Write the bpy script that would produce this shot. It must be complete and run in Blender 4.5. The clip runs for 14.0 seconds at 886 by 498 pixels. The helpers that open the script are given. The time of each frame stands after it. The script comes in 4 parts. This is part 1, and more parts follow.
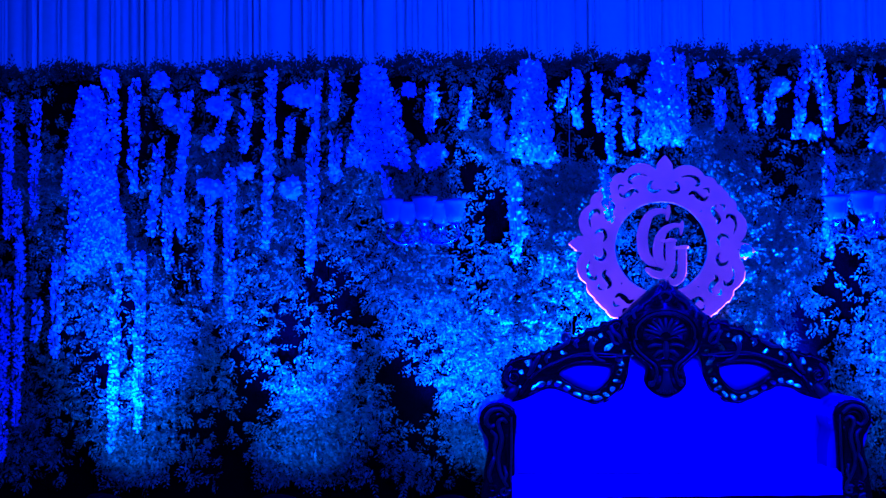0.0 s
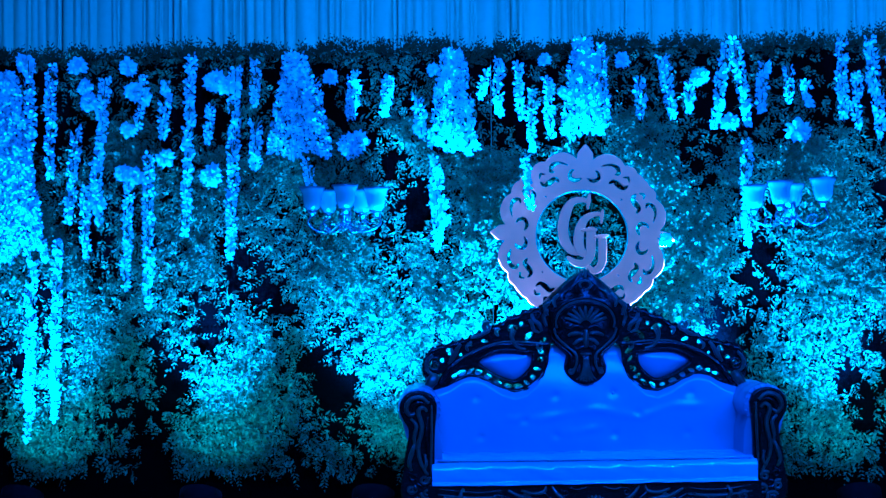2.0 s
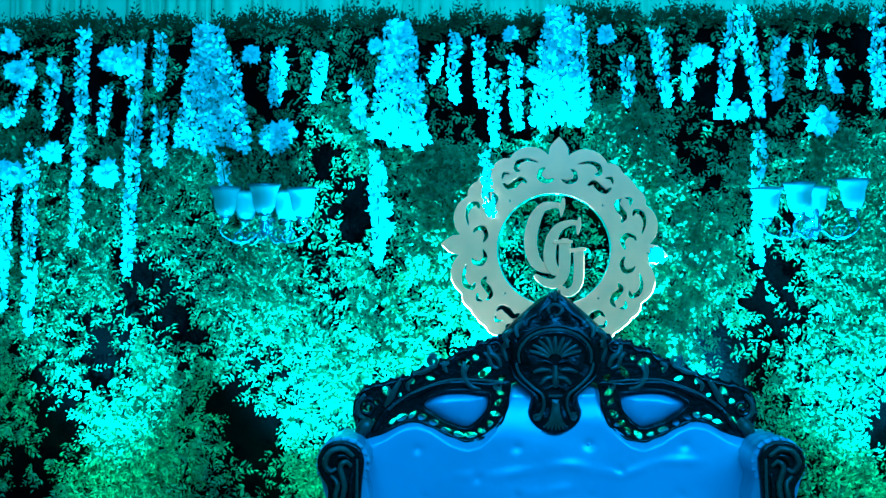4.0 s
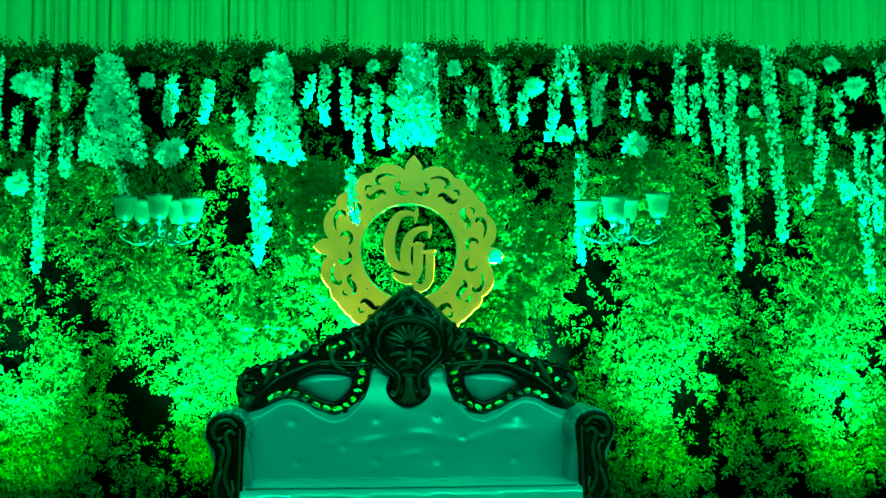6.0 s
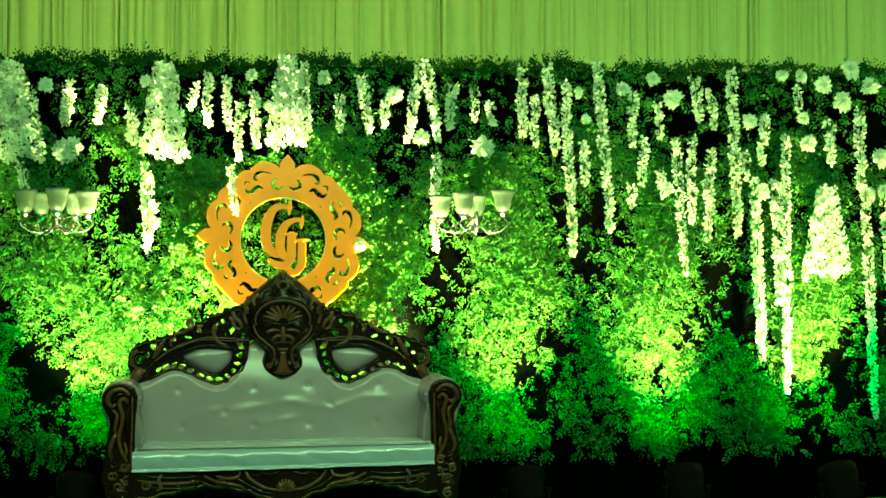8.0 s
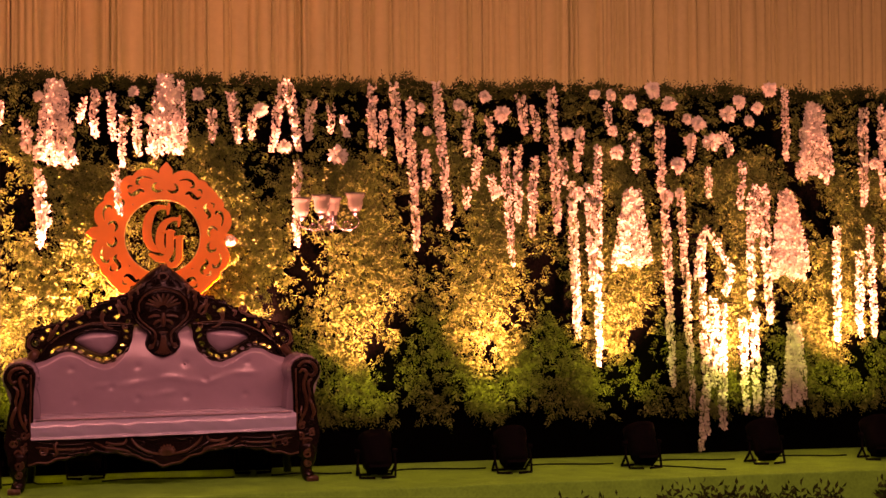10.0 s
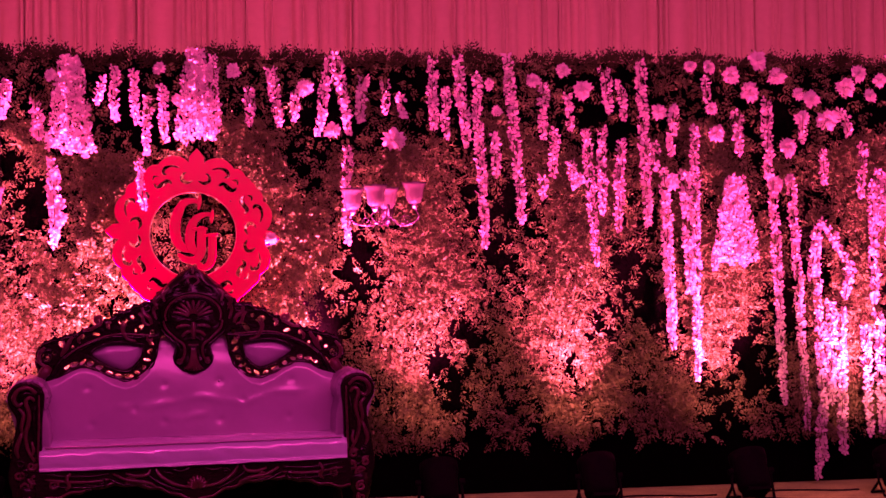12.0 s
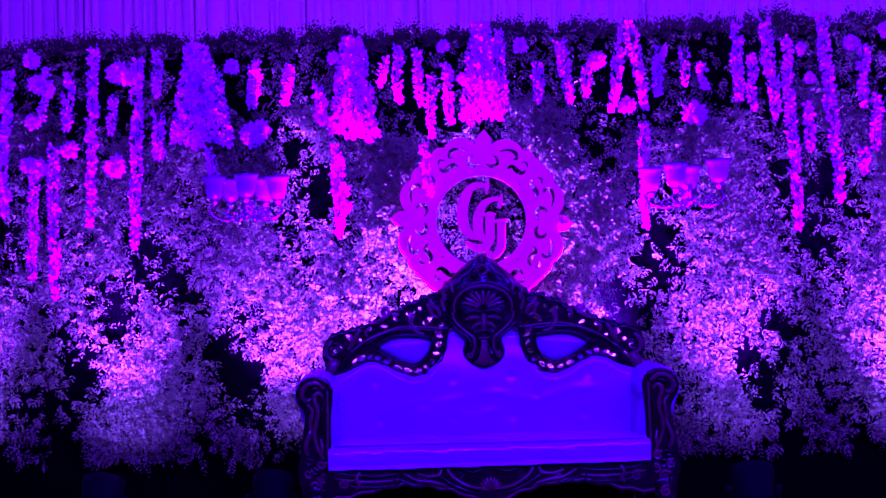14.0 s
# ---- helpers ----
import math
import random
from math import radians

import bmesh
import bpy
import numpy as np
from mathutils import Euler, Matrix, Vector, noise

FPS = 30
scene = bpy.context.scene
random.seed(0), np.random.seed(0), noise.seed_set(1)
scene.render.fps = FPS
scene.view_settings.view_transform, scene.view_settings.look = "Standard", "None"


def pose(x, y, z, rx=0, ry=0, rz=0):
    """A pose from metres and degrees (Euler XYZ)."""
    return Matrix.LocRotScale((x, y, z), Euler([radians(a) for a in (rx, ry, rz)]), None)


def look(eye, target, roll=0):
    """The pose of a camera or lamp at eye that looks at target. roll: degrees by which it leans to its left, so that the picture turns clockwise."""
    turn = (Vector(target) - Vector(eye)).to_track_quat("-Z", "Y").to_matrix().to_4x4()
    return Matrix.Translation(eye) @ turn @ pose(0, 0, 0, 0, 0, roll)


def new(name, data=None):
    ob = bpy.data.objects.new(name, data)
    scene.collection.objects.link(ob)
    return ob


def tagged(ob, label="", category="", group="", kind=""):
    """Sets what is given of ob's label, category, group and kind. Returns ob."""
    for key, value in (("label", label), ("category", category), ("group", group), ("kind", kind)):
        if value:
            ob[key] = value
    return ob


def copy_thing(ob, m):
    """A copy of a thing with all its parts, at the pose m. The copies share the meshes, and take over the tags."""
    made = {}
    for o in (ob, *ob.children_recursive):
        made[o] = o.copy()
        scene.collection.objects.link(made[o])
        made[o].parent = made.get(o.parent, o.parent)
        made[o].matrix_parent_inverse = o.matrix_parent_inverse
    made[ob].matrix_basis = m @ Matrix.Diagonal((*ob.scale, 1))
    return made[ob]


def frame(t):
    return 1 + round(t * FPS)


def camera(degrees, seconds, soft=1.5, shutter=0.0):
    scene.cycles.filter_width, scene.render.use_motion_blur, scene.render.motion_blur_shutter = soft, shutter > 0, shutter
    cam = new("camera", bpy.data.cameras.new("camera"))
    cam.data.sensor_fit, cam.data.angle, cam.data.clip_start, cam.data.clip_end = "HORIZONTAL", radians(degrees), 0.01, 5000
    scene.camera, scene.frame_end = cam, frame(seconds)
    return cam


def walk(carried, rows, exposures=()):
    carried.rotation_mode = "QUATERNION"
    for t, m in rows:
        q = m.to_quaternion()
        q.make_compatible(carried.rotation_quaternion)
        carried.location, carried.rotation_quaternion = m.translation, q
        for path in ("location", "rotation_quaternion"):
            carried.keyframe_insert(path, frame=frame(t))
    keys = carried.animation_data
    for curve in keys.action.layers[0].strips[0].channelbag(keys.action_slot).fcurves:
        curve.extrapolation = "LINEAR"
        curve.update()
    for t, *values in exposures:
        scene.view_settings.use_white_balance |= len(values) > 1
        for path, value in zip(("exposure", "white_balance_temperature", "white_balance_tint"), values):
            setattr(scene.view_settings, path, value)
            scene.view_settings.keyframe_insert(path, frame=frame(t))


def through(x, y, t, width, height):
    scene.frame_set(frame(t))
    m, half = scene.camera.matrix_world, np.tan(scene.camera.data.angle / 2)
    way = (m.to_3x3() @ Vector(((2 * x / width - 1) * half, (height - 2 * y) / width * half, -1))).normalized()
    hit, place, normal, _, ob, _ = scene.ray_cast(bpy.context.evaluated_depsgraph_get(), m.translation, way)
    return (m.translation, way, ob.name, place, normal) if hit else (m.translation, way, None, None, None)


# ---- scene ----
cam = camera(36.0, 14.0)
PATH = [
    (0, pose(-0.424, -6.963, 1.207, 92.331, 0.532, 5.610)),
    (0.5, pose(-0.412, -6.950, 1.206, 92.218, 0.540, 4.610)),
    (1, pose(-0.400, -6.951, 1.207, 92.133, 0.521, 3.775)),
    (1.5, pose(-0.388, -6.948, 1.209, 92.043, 0.527, 3.229)),
    (2, pose(-0.368, -6.945, 1.206, 91.823, 0.567, 2.791)),
    (3.25, pose(-0.170, -6.200, 1.211, 92.450, 0.250, 4.500)),
    (4.3, pose(-0.022, -5.605, 1.213, 92.930, -0.330, 3.960)),
    (4.5, pose(-0.022, -5.609, 1.213, 93.000, -0.325, 3.005)),
    (5, pose(0.030, -5.936, 1.210, 92.905, -0.136, 1.235)),
    (5.5, pose(0.055, -6.309, 1.204, 92.740, 0.021, 0.251)),
    (6, pose(0.070, -6.616, 1.200, 92.570, 0.096, -0.736)),
    (6.5, pose(0.076, -6.828, 1.197, 92.359, 0.204, -1.963)),
    (7, pose(0.074, -7.229, 1.191, 92.124, 0.258, -3.030)),
    (7.5, pose(0.080, -7.483, 1.187, 91.968, 0.201, -4.279)),
    (8, pose(0.089, -7.487, 1.190, 91.883, 0.099, -5.925)),
    (8.5, pose(0.075, -7.929, 1.196, 91.706, 0.081, -7.450)),
    (9, pose(0.054, -8.266, 1.205, 91.476, 0.109, -8.777)),
    (9.2, pose(-0.070, -8.650, 1.196, 91.421, 0.184, -9.649)),
    (10.25, pose(0.020, -8.620, 1.198, 91.350, 0.480, -11.700)),
    (11.3, pose(0.047, -7.902, 1.203, 91.482, 0.751, -11.484)),
    (11.5, pose(0.114, -7.829, 1.196, 91.544, 0.732, -10.818)),
    (12, pose(0.197, -7.496, 1.196, 91.494, 0.816, -8.758)),
    (12.5, pose(0.231, -7.194, 1.197, 91.362, 0.938, -5.532)),
    (13, pose(0.187, -6.981, 1.203, 91.256, 1.194, -1.304)),
    (13.5, pose(0.144, -6.977, 1.208, 91.145, 1.366, 1.538)),
    (14, pose(0.126, -6.985, 1.214, 91.084, 1.440, 2.789)),
]
# the coloured stage light of the film, as exposure and white balance
EXPOSURES = [
    (0, -1.9, 3050, 82),
    (0.5, -1.4, 2764, 52),
    (1, -1.12, 2215, 28),
    (1.5, -0.82, 1802, 5),
    (2, -0.58, 1802, 2),
    (3.2, 0.15, 1802, -24),
    (4.5, 0.58, 1802, -45),
    (5, 0.36, 1802, -105),
    (5.5, 0.4, 2120, -180),
    (6, 0.45, 2438, -200),
    (6.5, 0.74, 4800, -168),
    (7, 0.8, 7857, -140),
    (7.5, 0.76, 10778, -120),
    (8, 0.72, 12400, -105),
    (8.5, 0.36, 15340, -62),
    (9, 0.33, 15900, -50),
    (9.2, 0.35, 15500, -45),
    (10.25, -0.7, 22000, 240),
    (11.3, -1.95, 60000, 450),
    (11.5, -2.05, 55000, 465),
    (12, -1.32, 10600, 500),
    (12.5, -1.25, 8300, 500),
    (13, -1.3, 8000, 500),
    (13.5, -1.5, 7700, 485),
    (14, -1.6, 7453, 470),
]
walk(cam, PATH, EXPOSURES)

# ---- light ----
world = bpy.data.worlds.new("night_hall")
scene.world = world
world.use_nodes = True
world.node_tree.nodes["Background"].inputs[0].default_value = (0.9, 0.95, 1.0, 1)
world.node_tree.nodes["Background"].inputs[1].default_value = 0.002

FLOOR = 0.03          # stage floor
SPOTS = [-2.70, -1.84, -1.02, -0.46, 0.53, 1.235, 2.07, 2.90, 3.72, 4.50, 5.3]


def spot_y(x):
    """The row of floor lights steps back behind the sofa."""
    return -0.55 if abs(x) > 0.6 else -0.165


def lamp(name, kind, energy, colour, m, **more):
    data = bpy.data.lights.new(name, kind)
    data.energy, data.color = energy, colour
    ob = new(name, data)
    ob.matrix_world = m
    return ob


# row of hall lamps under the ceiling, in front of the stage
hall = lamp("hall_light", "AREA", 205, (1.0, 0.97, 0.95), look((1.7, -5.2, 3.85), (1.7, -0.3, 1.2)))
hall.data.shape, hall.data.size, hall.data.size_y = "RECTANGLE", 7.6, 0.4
# unseen area lamps added behind the flower wall to brighten the drape
for x in (-3.2, -0.4, 2.4, 5.2):
    row = lamp("drape_fill", "AREA", 1.6 if x < -3 else 2.8, (0.9, 1.0, 0.76), look((x, 0.18, 2.1), (x, 0.62, 3.2)))
    row.data.shape, row.data.size, row.data.size_y = "RECTANGLE", 2.6, 0.12
for i, x in enumerate(SPOTS):
    # each floor light throws a narrow amber beam and a wide green wash
    inner = abs(x) < 0.6
    beam = lamp("stage_beam", "SPOT", 9500 if inner else (1150 if x < -1.5 else 1600), (1.0, 0.55, 0.44), look((x, spot_y(x), FLOOR + 0.27), (x - 0.03, 0.0, 1.95 if inner else 1.22)))
    beam.data.spot_size, beam.data.spot_blend, beam.data.shadow_soft_size = radians(60 if inner else 52), 1.0, 0.05
    wash = lamp("stage_wash", "SPOT", 100 if inner else 54, (0.12, 1.0, 0.27), look((x, spot_y(x), FLOOR + 0.27), (x + 0.03, 0.0, 0.92)))
    wash.data.spot_size, wash.data.spot_blend, wash.data.shadow_soft_size = radians(92), 1.0, 0.05


# ---- materials ----
def material(name, colour, rough=0.6, metal=0.0, scale=20.0, vary=0.25, bump=0.0, bump_scale=80.0, spec=0.5, island=0.0, through=0.0, random_object=0.0):
    """Principled material with large and fine variation of its colour, relief, and variation by island or object."""
    mat = bpy.data.materials.new(name)
    mat.use_nodes = True
    nt = mat.node_tree
    nodes, links = nt.nodes, nt.links
    bsdf = nodes["Principled BSDF"]
    bsdf.inputs["Roughness"].default_value = rough
    bsdf.inputs["Metallic"].default_value = metal
    bsdf.inputs["Specular IOR Level"].default_value = spec
    coord = nodes.new("ShaderNodeTexCoord")
    fine = nodes.new("ShaderNodeTexNoise")
    fine.inputs["Scale"].default_value = scale
    fine.inputs["Detail"].default_value = 5
    links.new(coord.outputs["Object"], fine.inputs["Vector"])
    coarse = nodes.new("ShaderNodeTexNoise")
    coarse.inputs["Scale"].default_value = scale * 0.12
    links.new(coord.outputs["Object"], coarse.inputs["Vector"])
    add = nodes.new("ShaderNodeMath")
    links.new(fine.outputs["Fac"], add.inputs[0])
    links.new(coarse.outputs["Fac"], add.inputs[1])
    value = add.outputs[0]
    for amount, node, out in ((island, "ShaderNodeNewGeometry", "Random Per Island"), (random_object, "ShaderNodeObjectInfo", "Random")):
        if amount:
            geo = nodes.new(node)
            mul = nodes.new("ShaderNodeMath")
            mul.operation = "MULTIPLY_ADD"
            links.new(geo.outputs[out], mul.inputs[0])
            mul.inputs[1].default_value = amount
            links.new(value, mul.inputs[2])
            value = mul.outputs[0]
    span = nodes.new("ShaderNodeMapRange")
    span.inputs["From Min"].default_value = 0.6
    span.inputs["From Max"].default_value = 1.4 + island + random_object
    span.inputs["To Min"].default_value = 1 - vary
    span.inputs["To Max"].default_value = 1 + vary
    links.new(value, span.inputs["Value"])
    mix = nodes.new("ShaderNodeVectorMath")
    mix.operation = "SCALE"
    mix.inputs[0].default_value = colour
    links.new(span.outputs["Result"], mix.inputs["Scale"])
    links.new(mix.outputs[0], bsdf.inputs["Base Color"])
    if bump:
        relief = nodes.new("ShaderNodeTexNoise")
        relief.inputs["Scale"].default_value = bump_scale
        relief.inputs["Detail"].default_value = 6
        links.new(coord.outputs["Object"], relief.inputs["Vector"])
        b = nodes.new("ShaderNodeBump")
        b.inputs["Strength"].default_value = bump
        b.inputs["Distance"].default_value = 0.01
        links.new(relief.outputs["Fac"], b.inputs["Height"])
        links.new(b.outputs["Normal"], bsdf.inputs["Normal"])
    if through:
        trans = nodes.new("ShaderNodeBsdfTranslucent")
        links.new(mix.outputs[0], trans.inputs["Color"])
        blend = nodes.new("ShaderNodeMixShader")
        blend.inputs[0].default_value = through
        links.new(bsdf.outputs[0], blend.inputs[1])
        links.new(trans.outputs[0], blend.inputs[2])
        links.new(blend.outputs[0], nodes["Material Output"].inputs["Surface"])
    return mat


LEAF = material("leaf_green", (0.077, 0.180, 0.043), rough=0.55, scale=9, vary=0.65, island=0.9, through=0.25, spec=0.15)
# leaf_green darkened: the top fringe's shade is in the colour; front plants share it
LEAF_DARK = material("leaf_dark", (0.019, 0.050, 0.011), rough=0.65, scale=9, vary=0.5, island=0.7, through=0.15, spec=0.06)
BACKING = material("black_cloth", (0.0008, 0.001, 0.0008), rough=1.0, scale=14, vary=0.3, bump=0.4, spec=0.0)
PETAL = material("petal_white", (0.58, 0.68, 0.54), rough=0.6, scale=30, vary=0.22, island=0.6, through=0.35, spec=0.3)
STEM = material("stem_green", (0.06, 0.10, 0.02), rough=0.6)
DRAPE = material("drape_cream", (0.44, 0.48, 0.20), rough=0.8, scale=26, vary=0.10, bump=0.12, bump_scale=220, through=0.2, spec=0.2, random_object=0.25)
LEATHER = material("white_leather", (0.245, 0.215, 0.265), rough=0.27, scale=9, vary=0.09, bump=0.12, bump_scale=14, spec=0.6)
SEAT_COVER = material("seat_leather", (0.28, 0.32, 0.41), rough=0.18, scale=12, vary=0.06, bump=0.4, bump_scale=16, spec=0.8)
WOOD = material("carved_dark_wood", (0.0055, 0.0027, 0.0014), rough=0.24, scale=38, vary=0.8, bump=0.35, bump_scale=60, spec=0.3)
WOOD_LIGHT = material("bronzed_wood", (0.060, 0.028, 0.014), rough=0.28, scale=45, vary=0.75, bump=0.35, bump_scale=90, spec=0.45)
BOARD = material("orange_board", (0.95, 0.33, 0.075), rough=0.3, scale=6, vary=0.14, bump=0.06, bump_scale=60, spec=0.5)
BOARD_EDGE = material("cream_edge", (0.85, 0.62, 0.22), rough=0.4, scale=12, vary=0.1)
FROSTED = material("frosted_glass", (0.060, 0.085, 0.065), rough=0.25, scale=16, vary=0.1, through=0.12)
CHROME = material("chrome", (0.38, 0.38, 0.36), rough=0.2, metal=1.0, scale=20, vary=0.1)
BLACK = material("black_metal", (0.0025, 0.0025, 0.0025), rough=0.8, scale=40, vary=0.4, bump=0.1, spec=0.03)
LENS = material("lamp_lens", (0.08, 0.09, 0.1), rough=0.1, scale=30, vary=0.2)
CARPET = material("green_carpet", (0.02, 0.45, 0.06), rough=0.95, scale=60, vary=0.25, bump=0.5, bump_scale=500, spec=0.1)
GROUND = material("hall_ground", (0.12, 0.11, 0.10), rough=0.8, scale=4, vary=0.3, bump=0.3)
PLASTER = material("hall_wall", (0.30, 0.28, 0.25), rough=0.85, scale=3, vary=0.2, bump=0.2)


# ---- building helpers ----
def part(name, bm, mat, parent=None, label="", smooth=False):
    """One mesh object from a bmesh, a mesh or a pair of vertices and faces, under its parent."""
    if isinstance(bm, bmesh.types.BMesh):
        me = bpy.data.meshes.new(name)
        bm.to_mesh(me)
        bm.free()
    elif isinstance(bm, bpy.types.Mesh):
        me = bm
    else:
        verts, faces = bm
        me = bpy.data.meshes.new(name)
        verts, faces = np.asarray(verts, "f4"), np.asarray(faces, "i4")
        n, k = faces.shape
        me.vertices.add(len(verts))
        me.vertices.foreach_set("co", verts.ravel())
        me.loops.add(n * k)
        me.loops.foreach_set("vertex_index", faces.ravel())
        me.polygons.add(n)
        me.polygons.foreach_set("loop_start", np.arange(0, n * k, k, dtype="i4"))
        me.update(calc_edges=True)
        me.validate()
    if not me.materials:
        me.materials.append(mat)
    if smooth:
        me.polygons.foreach_set("use_smooth", np.ones(len(me.polygons), bool))
    ob = new(name, me)
    if parent:
        ob.parent = parent
    if label:
        tagged(ob, label)
    return ob


def thing(name, label, category, m=None, group="", kind=""):
    ob = tagged(new(name), label, category, group, kind)
    if m:
        ob.matrix_world = m
    return ob


def block(x0, x1, y0, y1, z0, z1, bevel=0.0, bm=None):
    bm = bm or bmesh.new()
    made = bmesh.ops.create_cube(bm, size=1, matrix=Matrix.LocRotScale(((x0 + x1) / 2, (y0 + y1) / 2, (z0 + z1) / 2), None, (x1 - x0, y1 - y0, z1 - z0)))
    if bevel:
        edges = list({e for v in made["verts"] for e in v.link_edges})
        bmesh.ops.bevel(bm, geom=edges, offset=bevel, segments=2, affect="EDGES", profile=0.6)
    return bm


def tube(points, radius, bm=None, sides=7, wobble=0.0, flat=1.0):
    """A tapering round bar along points (radius: a number or one for each point)."""
    bm = bm or bmesh.new()
    pts = [Vector(p) for p in points]
    n = len(pts)
    radii = [radius] * n if isinstance(radius, (int, float)) else list(radius)
    rings = []
    for i, p in enumerate(pts):
        d = (pts[min(i + 1, n - 1)] - pts[max(i - 1, 0)]).normalized()
        side = d.cross(Vector((0, 1, 0)))
        side = side.normalized() if side.length > 1e-3 else Vector((1, 0, 0))
        up = d.cross(side).normalized()
        r = radii[i] * (1 + wobble * math.sin(i * 2.1))
        rings.append([bm.verts.new(p + side * (r * math.cos(a)) + up * (r * flat * math.sin(a))) for a in (2 * math.pi * k / sides for k in range(sides))])
    for a, b in zip(rings, rings[1:]):
        for k in range(sides):
            bm.faces.new((a[k], a[(k + 1) % sides], b[(k + 1) % sides], b[k]))
    bm.faces.new(rings[0][::-1])
    bm.faces.new(rings[-1])
    return bm


def lathe(profile, bm=None, centre=(0, 0, 0), sides=20):
    bm = bm or bmesh.new()
    c = Vector(centre)
    rings = [[bm.verts.new(c + Vector((r * math.cos(2 * math.pi * k / sides), r * math.sin(2 * math.pi * k / sides), z))) for k in range(sides)] for r, z in profile]
    for a, b in zip(rings, rings[1:]):
        for k in range(sides):
            bm.faces.new((a[k], a[(k + 1) % sides], b[(k + 1) % sides], b[k]))
    return bm


def smooth_path(keys, steps=8):
    """Catmull-Rom curve through keys."""
    k = [Vector(p) for p in keys]
    k = [2 * k[0] - k[1]] + k + [2 * k[-1] - k[-2]]
    out = []
    for i in range(1, len(k) - 2):
        a, b, c, d = k[i - 1], k[i], k[i + 1], k[i + 2]
        for s in range(steps):
            u = s / steps
            out.append(0.5 * ((2 * b) + (c - a) * u + (2 * a - 5 * b + 4 * c - d) * u * u + (3 * b - a - 3 * c + d) * u ** 3))
    return out + [k[-2]]


def spiral(cx, cz, y, r0, r1, a0, turns, n=26):
    """A flat scroll in the plane of the wall, from radius r0 to r1."""
    return [(cx + (r0 + (r1 - r0) * i / n) * math.cos(a0 + turns * 2 * math.pi * i / n), y, cz + (r0 + (r1 - r0) * i / n) * math.sin(a0 + turns * 2 * math.pi * i / n)) for i in range(n + 1)]


# ---- setting ----
def setting(name, bm, mat, label, category):
    return tagged(part(name, bm, mat), label, category, kind="structure")


setting("ground", block(-9, 11, -14, 3, -0.75, -0.45), GROUND, "grey hall ground in front of the stage", "ground")
setting("stage_floor", block(-4.6, 6.2, -1.02, 0.75, -0.449, FLOOR, 0.01), CARPET, "stage covered with bright green carpet", "stage")
setting("wall_west", block(-9, -8.8, -14, 3, -0.45, 4.6), PLASTER, "plain side wall of the hall", "wall")
setting("wall_east", block(10.8, 11, -14, 3, -0.45, 4.6), PLASTER, "plain side wall of the hall", "wall")
setting("wall_south", block(-8.8, 10.8, -14, -13.8, -0.45, 4.6), PLASTER, "plain back wall of the hall", "wall")
setting("wall_north", block(-8.8, 10.8, 0.95, 1.1, -0.45, 4.6), PLASTER, "plain wall behind the stage drapes", "wall")
setting("ceiling", block(-9, 11, -14, 3, 4.6, 4.75), PLASTER, "plain ceiling of the hall", "ceiling")

# pleated drapes behind the flower wall
drapes = thing("stage_drapes", "cream pleated fabric drapes hanging behind the flower wall", "drapes", kind="structure")


def drape_mesh(seed, width=0.632, z0=FLOOR, z1=4.4):
    rnd = np.random.RandomState(seed)
    nx, nz = 150, 16
    u = np.linspace(0, 1, nx)
    knots = np.sort(np.concatenate([[0, 1], rnd.uniform(0.02, 0.98, 15)]))
    depth = rnd.uniform(0.3, 1.0, 17)
    seg = np.clip(np.searchsorted(knots, u) - 1, 0, 15)
    local = (u - knots[seg]) / np.maximum(knots[seg + 1] - knots[seg], 1e-4)
    fold = np.sin(np.pi * np.clip(local, 0, 1)) ** 0.7 * depth[seg] * 0.045
    verts = []
    for j in range(nz):
        h = j / (nz - 1)
        sag = 0.004 * np.sin(9 * u + seed + 3 * h) + 0.003 * np.sin(23 * u + 5 * h)
        y = 0.62 - fold * (0.75 + 0.25 * h) - sag - 0.02 * (u > 0.965)
        verts.append(np.stack([u * width, y, np.full(nx, z0 + (z1 - z0) * h)], 1))
    verts = np.concatenate(verts)
    a = (np.arange(nz - 1)[:, None] * nx + np.arange(nx - 1)[None]).ravel()
    return verts, np.stack([a, a + 1, a + nx + 1, a + nx], 1)


drape_kinds = []
for i in range(16):
    if i < 5:
        panel = part("drape_panel", drape_mesh(i + 3), DRAPE, drapes, smooth=True)
        drape_kinds.append(panel.data)
    else:
        panel = part("drape_panel", drape_kinds[(i * 3) % 5], DRAPE, drapes)
    panel.location = (-4.14 + 0.632 * i, 0.004 * (i % 2), 0)


